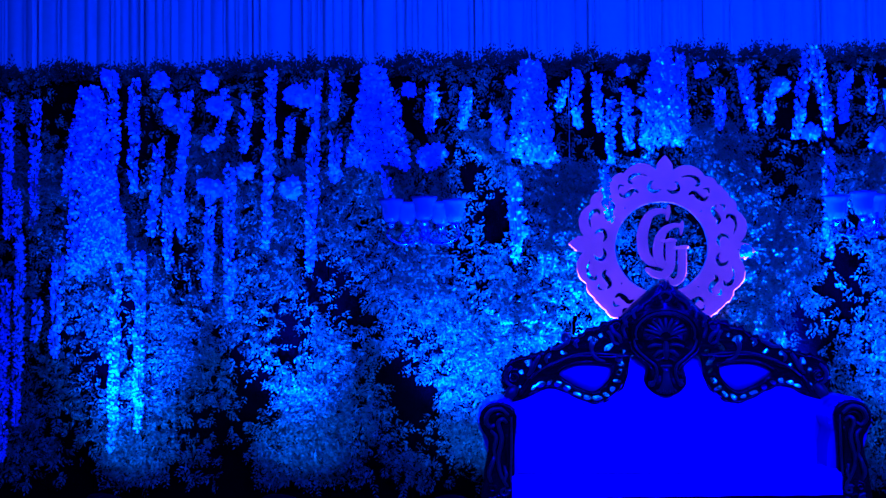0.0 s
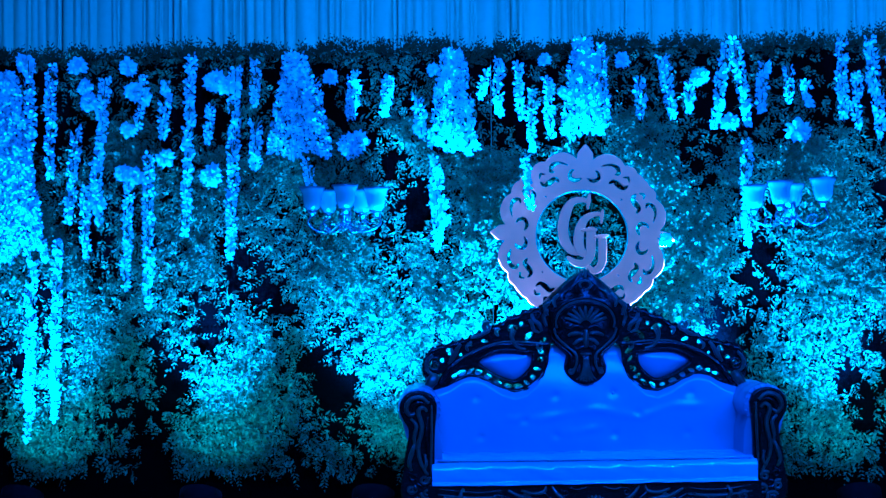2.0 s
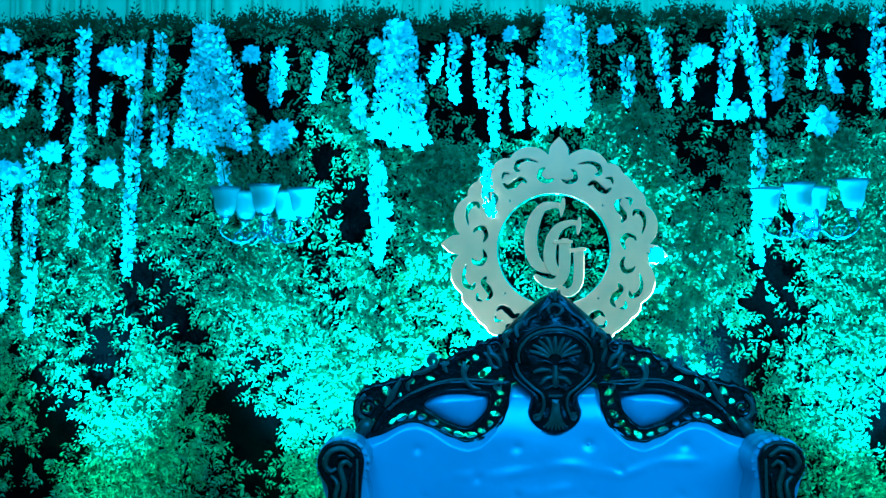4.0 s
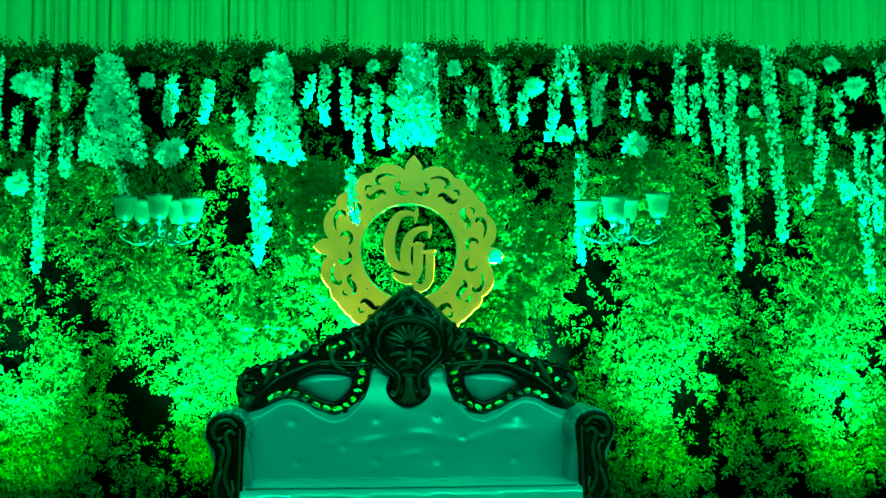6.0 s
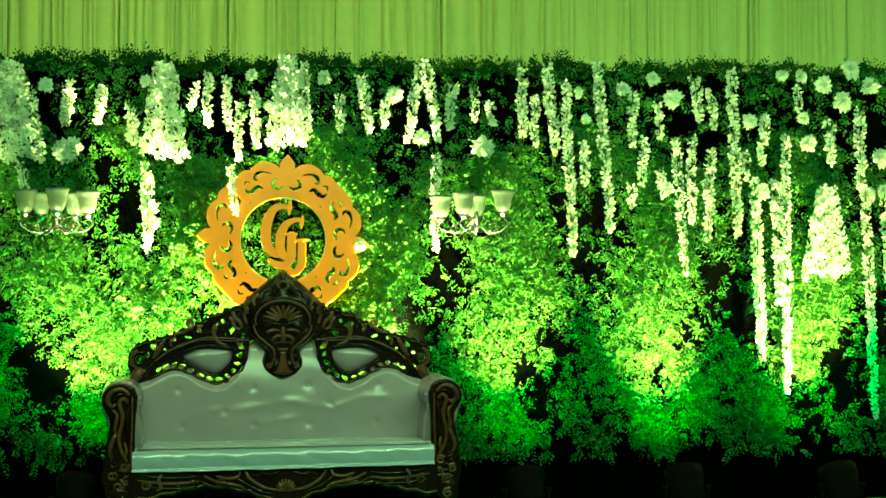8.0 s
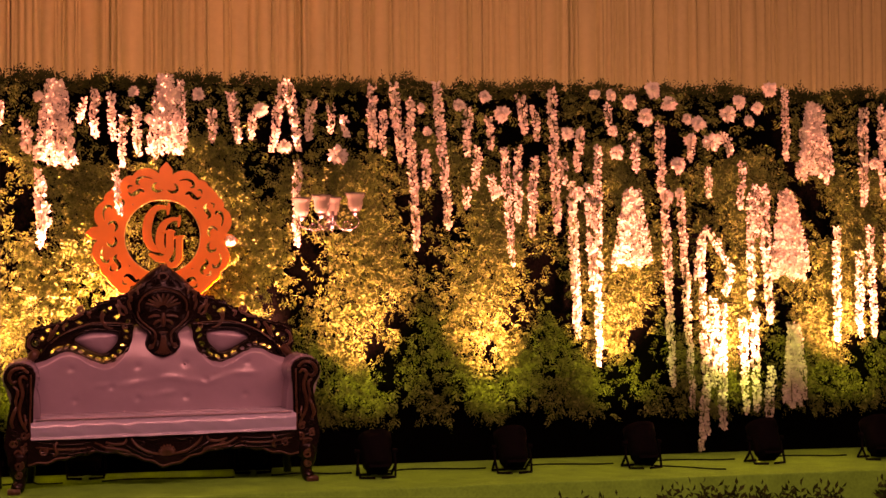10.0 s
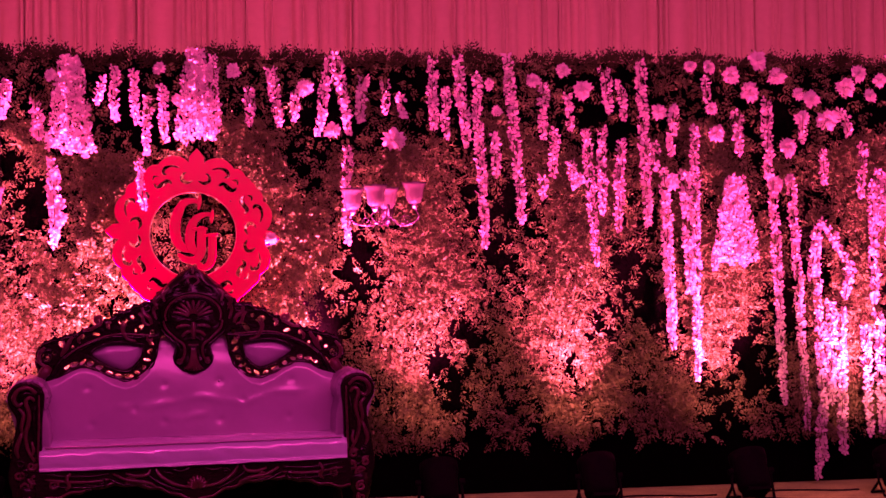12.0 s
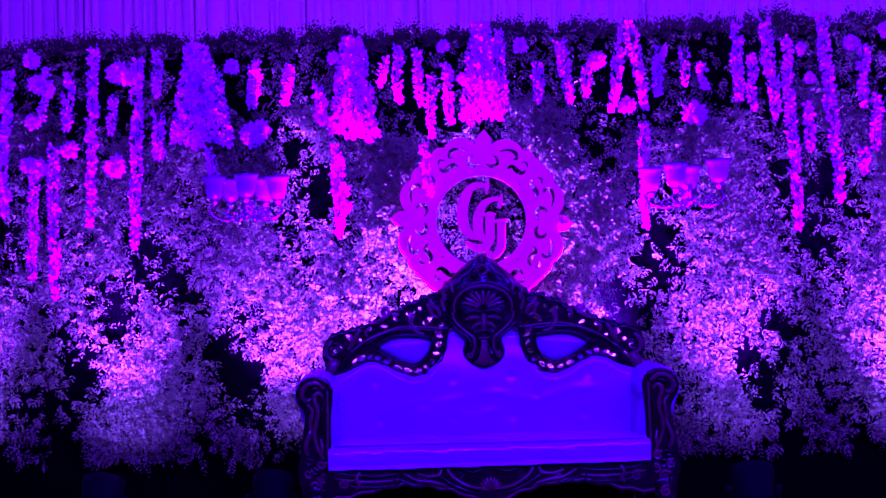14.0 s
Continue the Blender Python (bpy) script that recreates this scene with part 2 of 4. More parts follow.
# ---- foliage wall ----
def sprigs(rnd, base, down, length, leaf, pairs=4):
    """Small leafy twigs: vertices and faces of folded leaves set along each twig."""
    n = len(base)
    verts = []
    side = np.cross(down, rnd.normal(size=(n, 3)) * [0.5, 0.2, 0.5] + [0, -1, 0])
    side /= np.linalg.norm(side, axis=1, keepdims=True) + 1e-9
    up = np.cross(side, down)
    for k in range(pairs * 2 + 1):
        along = (k // 2 + 0.6) / (pairs + 0.4)
        sign = 1 if k % 2 else -1
        tipward = k == pairs * 2
        d = (down * (1.0 if tipward else 0.75) + side * (0 if tipward else sign * 0.95) + up * rnd.uniform(-0.55, 0.75, (n, 1)))
        d /= np.linalg.norm(d, axis=1, keepdims=True)
        size = (leaf * rnd.uniform(0.7, 1.3, n) * (1.15 - 0.5 * along))[:, None]
        root = base + down * (length * along)[:, None] + up * (0.012 * rnd.uniform(-1, 1, (n, 1)))
        w = np.cross(d, up + rnd.normal(size=(n, 3)) * 0.5)
        w /= np.linalg.norm(w, axis=1, keepdims=True) + 1e-9
        lift = np.cross(w, d) * size * 0.16
        verts.append(np.stack([root, root + d * size * 0.5 + w * size * 0.19 + lift, root + d * size, root + d * size * 0.5 - w * size * 0.19 + lift], 1))
    verts = np.concatenate(verts).reshape(-1, 3)
    return verts, np.arange(len(verts)).reshape(-1, 4)


def bulge(x, z):
    """Uneven depth of the foliage: soft columns and hollows."""
    return 0.022 * np.sin(x * 3.8 + 0.8) + 0.018 * np.sin(x * 9.1 + 2.3 * np.sin(z * 2.2)) + 0.012 * np.sin(z * 7 + x * 5)


def foliage(x0, x1, seed):
    rnd = np.random.RandomState(seed)
    n = int(4900 * (x1 - x0) * 2.2)
    x = rnd.uniform(x0, x1, n)
    z = rnd.uniform(0.30, 2.44, n)
    hollow = 0.5 + 0.28 * np.sin(x * 7.3 + 1.7 * np.sin(z * 3.1)) + 0.25 * np.sin(z * 5.3 + 2.1 * np.sin(x * 4.7)) + 0.2 * np.sin(x * 17 + z * 11)
    beam = np.min(np.abs(x[:, None] - np.array(SPOTS)[None]), axis=1)      # leaves thinned between the lights: dark unlit columns are put into the growth
    column = np.where(z < 1.75, np.clip(1.25 - 1.9 * np.maximum(beam - 0.12 + 0.08 * np.sin(z * 6 + x * 3), 0) / 0.3, 0.38, 1), 1)
    keep = rnd.uniform(0, 1, n) < column * np.clip(-0.02 + 1.1 * hollow, 0.04, 1) * np.where(z > 2.02 + 0.10 * np.sin(x * 5), 0.17, 1) * np.clip((z - 0.22) / 0.25, 0.25, 1)
    for lamp_x in SPOTS:                      # cut back round the lights that stand close to the wall
        if abs(lamp_x) < 0.6:
            keep &= ~((np.abs(x - lamp_x) < 0.16) & (z < 0.62))
    x, z = x[keep], z[keep]
    n = len(x)
    y = -0.03 - np.abs(rnd.normal(0, 0.022, n)) - np.maximum(bulge(x, z), -0.03)
    down = np.stack([rnd.normal(0, 0.75, n), rnd.uniform(-0.9, 0.0, n), rnd.normal(-0.55, 0.6, n)], 1)
    down /= np.linalg.norm(down, axis=1, keepdims=True)
    return x, y, z, down, rnd


def foliage_panel(x0, x1, seed):
    panel = thing("foliage_panel", "green artificial leaf wall panel behind the sofa", "foliage wall", group="panels of the flower wall")
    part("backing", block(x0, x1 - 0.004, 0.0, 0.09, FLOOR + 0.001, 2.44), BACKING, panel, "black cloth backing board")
    x, y, z, down, rnd = foliage(x0, x1, seed)
    low = z < 2.05 + 0.12 * np.sin(x * 5)
    for name, pick in (("leaves", low), ("upper_leaves", ~low)):
        m = int(pick.sum())
        base = np.stack([x, y, z], 1)[pick]
        ob = part(name, sprigs(rnd, base, down[pick], rnd.uniform(0.040, 0.084, m), rnd.uniform(0.020, 0.033, m)), LEAF, panel)
        tagged(ob, kind="stuff")
    # ragged fringe along the top; its silhouette against the drape is put into the colour
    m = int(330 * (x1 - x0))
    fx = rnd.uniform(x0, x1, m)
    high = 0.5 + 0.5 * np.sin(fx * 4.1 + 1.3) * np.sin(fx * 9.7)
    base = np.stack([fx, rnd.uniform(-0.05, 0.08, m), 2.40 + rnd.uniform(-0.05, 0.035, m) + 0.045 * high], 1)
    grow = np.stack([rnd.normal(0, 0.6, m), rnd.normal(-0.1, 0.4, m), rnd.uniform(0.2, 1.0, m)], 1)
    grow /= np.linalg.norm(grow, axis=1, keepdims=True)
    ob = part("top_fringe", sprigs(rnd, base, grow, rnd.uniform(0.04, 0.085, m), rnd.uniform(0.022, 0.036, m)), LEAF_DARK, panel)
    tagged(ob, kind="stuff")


for i in range(8):
    foliage_panel(-4.2 + 1.25 * i, -4.2 + 1.25 * (i + 1), 40 + i)


# ---- white flowers ----
def blossoms(rnd, top, bottom, width, step=0.018, round_=3):
    """Petals of a hanging garland from top to bottom: rings of small cupped florets."""
    length = max((top - bottom).length, 0.03)
    n = max(3, int(length / step))
    petals = []
    for i in range(n):
        u = i / (n - 1)
        c = np.array(top.lerp(bottom, u)) + [0.004 * math.sin(u * length * 26 + top.x * 9), 0, 0]
        r = width * (0.62 + 0.38 * math.sin(math.pi * min(1, 0.25 + u * 0.8))) * (1 - 0.55 * max(0, u - 0.86) / 0.14)
        for k in range(round_):
            a = rnd.uniform(0, 2 * math.pi)
            out = np.array([math.cos(a), math.sin(a), rnd.uniform(-0.75, 0.2)])
            out /= np.linalg.norm(out)
            heart = c + out * r * rnd.uniform(0.35, 0.75)
            tangent = np.cross(out, rnd.normal(size=3))
            tangent /= np.linalg.norm(tangent)
            other = np.cross(out, tangent)
            s = width * rnd.uniform(0.52, 0.80)
            for q in range(3):
                b = 2 * math.pi * q / 3
                d = tangent * math.cos(b) + other * math.sin(b) + out * 0.35
                w = np.cross(d, out)
                petals.append((heart, heart + d * s * 0.6 + w * s * 0.42 + out * s * 0.1, heart + d * s * 1.1, heart + d * s * 0.6 - w * s * 0.42 + out * s * 0.1))
    verts = np.array(petals).reshape(-1, 3)
    return verts, np.arange(len(verts)).reshape(-1, 4)


GARLAND = "hanging garland of white artificial wisteria blossoms on the leaf wall"


def garland(x, lean, z0, z1, seed, width=0.032, y=-0.125):
    rnd = np.random.RandomState(seed)
    long = z0 - z1
    top = Vector((0, 0, 0))
    bottom = Vector((lean, rnd.uniform(-0.02, 0.0), -long))
    word = "long " if long > 0.5 else ("short " if long < 0.22 else "")
    g = thing("flower_garland", word + GARLAND, "flower garland", pose(x, y, z0), group="white flower garlands")
    part("stem", tube([top + Vector((0, 0.05, 0.01)), top, top.lerp(bottom, 0.5), bottom], 0.003, sides=5), STEM, g)
    part("blossoms", blossoms(rnd, top, bottom, width * rnd.uniform(0.9, 1.15)), PETAL, g)


def flower_bell(x, z0, z1, width, seed):
    """A wide fan of garlands hung from one point."""
    rnd = np.random.RandomState(seed)
    g = thing("flower_cluster", "wide hanging cluster of white artificial wisteria on the leaf wall", "flower cluster", pose(x, -0.10, z0), group="white flower clusters")
    n = int(width / 0.042) + 2
    for k in range(n):
        u = k / (n - 1) - 0.5
        top = Vector((u * width * 0.26, -0.01 - 0.03 * rnd.rand(), -0.02 * rnd.rand()))
        bottom = Vector((u * width * 0.95, -0.05 * rnd.rand(), -(z0 - z1) * (0.86 + 0.14 * rnd.rand())))
        part("flower_strand", blossoms(rnd, top, bottom, 0.030), PETAL, g)
    part("stem", tube([(0, 0.06, 0.0), (0, 0, 0.0), (0, -0.01, -0.08)], 0.004, sides=5), STEM, g)


def rose_mesh(seed):
    """A full blossom of five whorls of cupped petals, facing -y."""
    rnd = np.random.RandomState(seed)
    verts, faces = [], []
    for whorl, (count, r, tilt) in enumerate(((3, 0.014, 1.25), (5, 0.026, 1.0), (6, 0.040, 0.72), (7, 0.053, 0.42), (7, 0.060, 0.12))):
        for k in range(count):
            a = 2 * math.pi * (k + 0.5 * (whorl % 2)) / count + rnd.normal(0, 0.12)
            size = r * rnd.uniform(0.85, 1.15)
            base = len(verts)
            for i in range(4):
                for j in range(4):
                    u, v = i / 3, j / 3 - 0.5
                    spread = v * (0.55 + 0.75 * math.sin(math.pi * min(u * 0.75 + 0.15, 1))) * 2 * math.pi / count * 0.92
                    rad = size * (0.15 + 0.85 * u) * math.cos(tilt * u)
                    h = size * (0.15 + 0.85 * u) * math.sin(tilt) * 0.9 - 0.010 * u * u * (whorl > 2) + 0.006 * math.cos(v * 5)
                    ruffle = 1 + (0.16 * math.cos(j * 2.6 + k * 1.7) if i == 3 else 0)
                    h += 0.007 * math.sin(j * 2.1 + k * 2.3) * u
                    verts.append((rad * ruffle * math.cos(a + spread), -h, rad * ruffle * math.sin(a + spread)))
            for i in range(3):
                for j in range(3):
                    q = base + i * 4 + j
                    faces.append((q, q + 1, q + 5, q + 4))
    return verts, faces


ROSE = "full white artificial rose fixed to the leaf wall"


def rose(seed):
    r = thing("white_rose", ROSE, "flower", group="white roses")
    part("petals", rose_mesh(seed), PETAL, r, smooth=True)
    rnd = np.random.RandomState(seed)
    base = np.zeros((7, 3)) + [0, 0.012, 0]
    d = np.stack([np.cos(np.arange(7) * 0.9), np.full(7, 0.1), np.sin(np.arange(7) * 0.9)], 1)
    part("rose_leaves", sprigs(rnd, base, d, np.full(7, 0.05), np.full(7, 0.036), 2), LEAF, r)
    return r


STRINGS_MIDDLE = [
    (-0.73, 0.01, 1.88, 1.44), (-0.48, -0.02, 2.31, 2.19), (-0.31, 0.01, 2.35, 2.08), (-0.41, 0, 2.37, 2.1), (-0.17, 0.02, 2.27, 1.99),
    (-0.24, -0.01, 2.22, 1.92), (0.1, 0.03, 2.43, 2.04), (0.29, 0.01, 2.26, 2.08), (0.41, 0.04, 2.37, 2.08), (0.53, 0.01, 2.25, 2.1),
    (0.73, -0.07, 2.44, 2.02), (0.76, 0.07, 2.45, 2.03), (0.82, -0.01, 1.95, 1.43), (0.91, -0.02, 2.34, 2.1), (1.03, -0, 2.31, 2.14),
    (1.11, 0.02, 2.24, 2.12), (1.29, -0, 2.43, 2.06), (1.36, -0, 2.28, 2.01), (1.43, 0.05, 2.44, 1.97), (-1.15, -0.01, 2.3, 2.09),
    (-0.97, -0.02, 2.29, 2.11), (-0.82, 0.02, 2.19, 2),
]
STRINGS_RIGHT = [
    (1.53, 0.04, 2.35, 1.41), (1.63, 0.01, 2.01, 1.8), (1.71, 0.07, 2.46, 1.55), (1.91, -0.01, 2.31, 2.01), (1.97, -0.01, 2.04, 1.8),
    (2.05, 0.01, 2.24, 2.05), (2.15, 0.05, 2.05, 1.3), (2.06, 0.02, 1.87, 1.73), (1.9, -0, 1.8, 1.68), (2.26, 0.03, 2.38, 2.15),
    (2.24, -0, 2.05, 1.59), (2.35, 0.02, 2.32, 2.11), (2.35, -0.02, 1.98, 1.49), (2.47, 0.03, 2.44, 1.51), (2.55, 0, 1.97, 1.83),
    (2.66, -0.02, 2.15, 1.91), (2.6, 0.03, 1.83, 0.83), (2.78, -0.01, 2.06, 0.65), (2.72, 0.02, 1.81, 1.14), (2.85, -0, 2.34, 2.22),
    (3.03, 0.01, 2.15, 1.92),
]
STRINGS_FAR = [
    (3.21, -0, 2.22, 1.78), (3.24, 0.04, 1.78, 0.5), (3.43, -0.01, 2.14, 1.99), (3.66, 0.04, 2.16, 2.03), (3.54, 0.01, 1.93, 1.75),
    (3.79, -0.02, 1.96, 1.67), (3.88, 0, 1.82, 1.48), (3.35, 0.07, 1.75, 0.35), (3.49, 0.03, 1.46, 0.18), (3.63, -0, 1.02, 0.21),
    (3.52, -0.05, 0.54, 0.08), (3.78, 0.01, 0.93, 0.31), (3.86, 0.01, 1, 0.33), (3.84, 0, 1.75, 1.07), (3.94, 0.03, 1.8, 0.91),
    (4.12, -0, 0.89, 0.34), (3.98, -0.03, 0.6, 0.17), (3.51, -0.06, 1.51, 1.21), (3.54, 0.15, 1.53, 1.28), (3.7, -0.04, 1.28, 1.1),
    (3.57, 0, 1.07, 0.5), (4.1, 0.01, 2.47, 2),
]
STRINGS_LEFT = [
    (-1.35, 0.08, 2.3, 1.9), (-1.38, 0.02, 1.88, 1.73), (-1.13, -0.01, 2.32, 2.1), (-0.96, -0.02, 2.29, 2.11), (-1.64, -0, 2.39, 2.17),
    (-1.64, -0, 2.08, 1.86), (-1.74, -0.03, 2.35, 1.4), (-1.87, -0.01, 2.17, 1.98), (-1.97, -0.03, 2.42, 1.52), (-2.1, -0.01, 2.29, 2.01),
    (-2.21, -0.03, 2.31, 2.06), (-2.19, -0, 1.91, 1.15), (-2.29, -0.02, 1.79, 1.25), (-2.41, -0.03, 2.31, 1.88), (-2.46, 0.02, 1.88, 1.58),
    (-2.56, -0.04, 2.06, 1.59), (-2.52, 0.01, 1.75, 1.41),
]
STRINGS_LEFT_END = [
    (-2.69, -0.01, 2.38, 1.82), (-2.81, 0.02, 2.41, 1.97), (-2.79, -0.02, 1.41, 0.49), (-2.66, -0.01, 1.48, 0.59), (-3.01, -0.01, 1.8, 1.39),
    (-2.96, -0.01, 1.6, 1.36), (-3.1, -0.01, 1.47, 0.97), (-3.3, -0.02, 1.49, 0.61), (-3.38, -0.01, 1.34, 0.43), (-3.21, -0.01, 1.24, 1.05),
    (-3.37, -0, 2.29, 1.58), (-3.22, -0.01, 2.29, 1.64), (-3.33, 0.03, 1.82, 1.46),
]
CLUSTERS = [
    (-0.64, 2.43, 1.89, 0.24), (0.01, 2.47, 1.97, 0.2), (3.01, 1.78, 1.25, 0.26), (4.12, 1.72, 1.19, 0.26), (4.31, 2.38, 1.84, 0.26),
    (4.11, 1.78, 1.21, 0.22), (-1.44, 2.43, 1.89, 0.27), (-2.93, 2.35, 1.79, 0.3), (-2.87, 1.96, 1.38, 0.32), (4.15, 0.89, 0.34, 0.16),
]
ROSES_MIDDLE = [
    (-0.18, 2.37, 0.7), (0.21, 2.36, 0.8), (0.59, 2.27, 0.9), (1.08, 1.99, 1.2), (2.14, 2.27, 1.1),
    (2.03, 2.38, 0.8), (1.86, 2.32, 0.8), (1.61, 2.3, 0.7), (1.65, 2.15, 0.6), (2.58, 2.15, 0.9),
    (2.67, 2.16, 0.7), (2.65, 1.76, 0.9), (2.77, 2.41, 0.7), (3.17, 2.45, 1.2), (3.28, 2.36, 1),
    (3.12, 2.27, 1.1), (3.01, 2.36, 1), (2.92, 2.03, 1), (3.34, 1.95, 1.1), (2.88, 2.41, 0.8),
    (2.89, 2.17, 0.7),
]
ROSES_RIGHT = [
    (3.49, 2.23, 1), (3.7, 2.3, 1.1), (3.58, 2.11, 1.2), (3.78, 2.38, 1), (3.91, 2.34, 0.8),
    (3.85, 2.25, 0.8), (3.41, 2.26, 0.7), (3.43, 2.12, 0.9), (4, 2.47, 1), (3.26, 1.74, 0.9),
    (2.11, 1.77, 0.8), (3.35, 1.76, 0.8), (-0.74, 2.33, 0.7), (-1.15, 1.95, 1.2), (0.38, 1.45, 0.6),
    (-0.72, 1.65, 1), (-0.08, 2.2, 0.7), (0.08, 2.36, 0.7), (0.74, 2.04, 0.9), (-0.7, 1.57, 0.8),
]
ROSES_LEFT = [
    (-1.26, 2.3, 0.8), (-1.17, 1.95, 1.2), (-1.12, 1.97, 1), (-1.87, 1.81, 1.2), (-2.3, 2.37, 1),
    (-1.85, 2.29, 1.1), (-1.79, 2.27, 1), (-2.56, 2.38, 1), (-2.52, 2.27, 0.9), (-2.83, 2.4, 1),
    (-2.3, 2.05, 0.8), (-2.27, 2.24, 1), (-2.21, 2.21, 0.8), (-2.5, 2.19, 1), (-2.11, 1.9, 0.9),
    (-2.27, 1.81, 1), (-2.33, 1.83, 0.9), (-2.46, 1.68, 0.9), (-1.64, 1.87, 0.7), (-0.81, 2.03, 0.8),
]

seed = 100
for strings in (STRINGS_LEFT, STRINGS_LEFT_END, STRINGS_MIDDLE, STRINGS_RIGHT, STRINGS_FAR):
    for x, lean, z0, z1 in strings:
        seed += 1
        garland(x, lean, z0, z1, seed)
garland(-0.285, 0.03, 1.87, 1.62, 99, 0.026, -0.235)   # in front of the medallion
# the ends of the wall go on with the same loose rows
ends = random.Random(5)
for k in range(26):
    x = ends.uniform(4.45, 5.7) if k % 3 else ends.uniform(-4.1, -3.4)
    z0 = ends.uniform(1.3, 2.4)
    seed += 1
    garland(x, ends.uniform(-0.02, 0.03), z0, max(0.35, z0 - ends.uniform(0.2, 0.8)), seed)
for i, (x, z0, z1, w) in enumerate(CLUSTERS):
    flower_bell(x, z0, z1, w, 300 + i)
kinds = [rose(700 + i) for i in range(4)]
turn = random.Random(8)
count = 0
for roses in (ROSES_MIDDLE, ROSES_RIGHT, ROSES_LEFT):
    for x, z, size in roses:
        m = pose(x, -0.11, z, turn.uniform(-20, 15), turn.uniform(0, 360), turn.uniform(-25, 25))
        if count < 4:
            kinds[count].matrix_world = m
            r = kinds[count]
        else:
            r = copy_thing(kinds[count % 4], m)
        r.scale = (0.85 * size, 0.85 * size, 0.85 * size)
        count += 1
for k in range(12):
    x = turn.uniform(4.45, 5.6) if k % 3 else turn.uniform(-4.1, -3.3)
    copy_thing(kinds[k % 4], pose(x, -0.11, turn.uniform(1.8, 2.4), 0, turn.uniform(0, 360), 0))


# ---- round carved medallion ----
def flat_board(name, outlines, depth, mat, parent, y, bevel=0.003, label=""):
    """A board cut from flat outlines (x, z); inner outlines are openings."""
    curve = bpy.data.curves.new(name, "CURVE")
    curve.dimensions, curve.fill_mode = "2D", "BOTH"
    curve.extrude, curve.bevel_depth, curve.bevel_resolution = depth / 2, bevel, 1
    for outline in outlines:
        s = curve.splines.new("POLY")
        s.points.add(len(outline) - 1)
        for p, (x, z) in zip(s.points, outline):
            p.co = (x, z, 0, 1)
        s.use_cyclic_u = True
    temp = bpy.data.objects.new(name, curve)
    scene.collection.objects.link(temp)
    bpy.context.view_layer.update()
    me = bpy.data.meshes.new_from_object(temp.evaluated_get(bpy.context.evaluated_depsgraph_get()))
    bpy.data.objects.remove(temp)
    me.transform(Matrix.Translation((0, y, 0)) @ Matrix.Rotation(radians(90), 4, "X"))
    me.materials.clear()
    return part(name, me, mat, parent, label)


def polar(r, a):
    return (r * math.sin(a), r * math.cos(a))


def medallion_outline():
    lobes = []
    for q in range(4):
        c = q * math.pi / 2
        for s in (-1, 1):
            lobes += [(0.318, c + s * 0.34, 0.092), (0.352, c + s * 0.60, 0.052), (0.350, c + s * 0.74, 0.050)]
    out = []
    for i in range(360):
        a = 2 * math.pi * i / 360
        d = np.array([math.sin(a), math.cos(a)])
        r = 0.352
        for rc, ac, rad in lobes:
            c = np.array([rc * math.sin(ac), rc * math.cos(ac)])
            b = d @ c
            disc = b * b - c @ c + rad * rad
            if disc > 0:
                r = max(r, b + math.sqrt(disc))
        near = abs((a + math.pi / 4) % (math.pi / 2) - math.pi / 4)
        if near < 0.10:
            r = max(r, 0.385 + 0.050 * (1 - near / 0.10) ** 0.8)
        out.append(polar(r, a))
    return [(1.04 * x, 1.04 * z) for x, z in out]


def stroke(keys, widths, steps=6):
    """Outline of a flat stroke of changing width along a smooth line of (x, z), with rounded ends."""
    line = [Vector((p.x, p.z)) for p in smooth_path([(x, 0, z) for x, z in keys], steps)]
    n = len(line)
    left, right = [], []
    for i, p in enumerate(line):
        d = (line[min(i + 1, n - 1)] - line[max(i - 1, 0)]).normalized()
        w = float(np.interp(i / (n - 1), np.linspace(0, 1, len(widths)), widths)) / 2
        if i in (0, n - 1):
            p = p - d * w * 0.5 if i == 0 else p + d * w * 0.5
            w *= 0.55
        left.append((p.x - d.y * w, p.y + d.x * w))
        right.append((p.x + d.y * w, p.y - d.x * w))
    return left + right[::-1]


LEAN = 0.055     # the board hangs slightly turned


def scroll_opening(quarter, side, keys, widths):
    """An opening given by (radius, degrees from the tip of its quarter)."""
    return stroke([polar(r, quarter + LEAN + side * radians(d)) for r, d in keys], [1.35 * w + 0.004 for w in widths], 4)


medallion = thing("medallion", "round orange carved board with scroll openings hung above the sofa", "wall ornament", pose(-0.008, -0.19, 1.478))
ring = [[polar(math.hypot(x, z), math.atan2(x, z) + LEAN) for x, z in medallion_outline()], [polar(0.229, -2 * math.pi * i / 120) for i in range(120)]]
for q in range(4):
    c = q * math.pi / 2
    for s in (-1, 1):
        ring += [scroll_opening(c, s, ((0.284, 3), (0.276, 9), (0.296, 14), (0.322, 12), (0.330, 9)), (0.005, 0.013, 0.014, 0.010, 0.004)),
                 scroll_opening(c, s, ((0.356, 13), (0.377, 19), (0.379, 25), (0.358, 28), (0.343, 26)), (0.004, 0.008, 0.015, 0.013, 0.005)),
                 scroll_opening(c, s, ((0.292, 25), (0.312, 28), (0.307, 34), (0.312, 39), (0.336, 40)), (0.008, 0.016, 0.020, 0.014, 0.006)),
                 scroll_opening(c, s, ((0.352, 33), (0.366, 36), (0.352, 39)), (0.004, 0.009, 0.004))]
    ring += [[polar(0.262 + dr, c + LEAN + math.pi / 4 + da) for dr, da in ((-0.010, 0.0), (0.010, -0.035), (0.006, 0.0), (0.010, 0.035))]]
flat_board("carved_ring", ring, 0.018, BOARD, medallion, 0.0, 0.002)
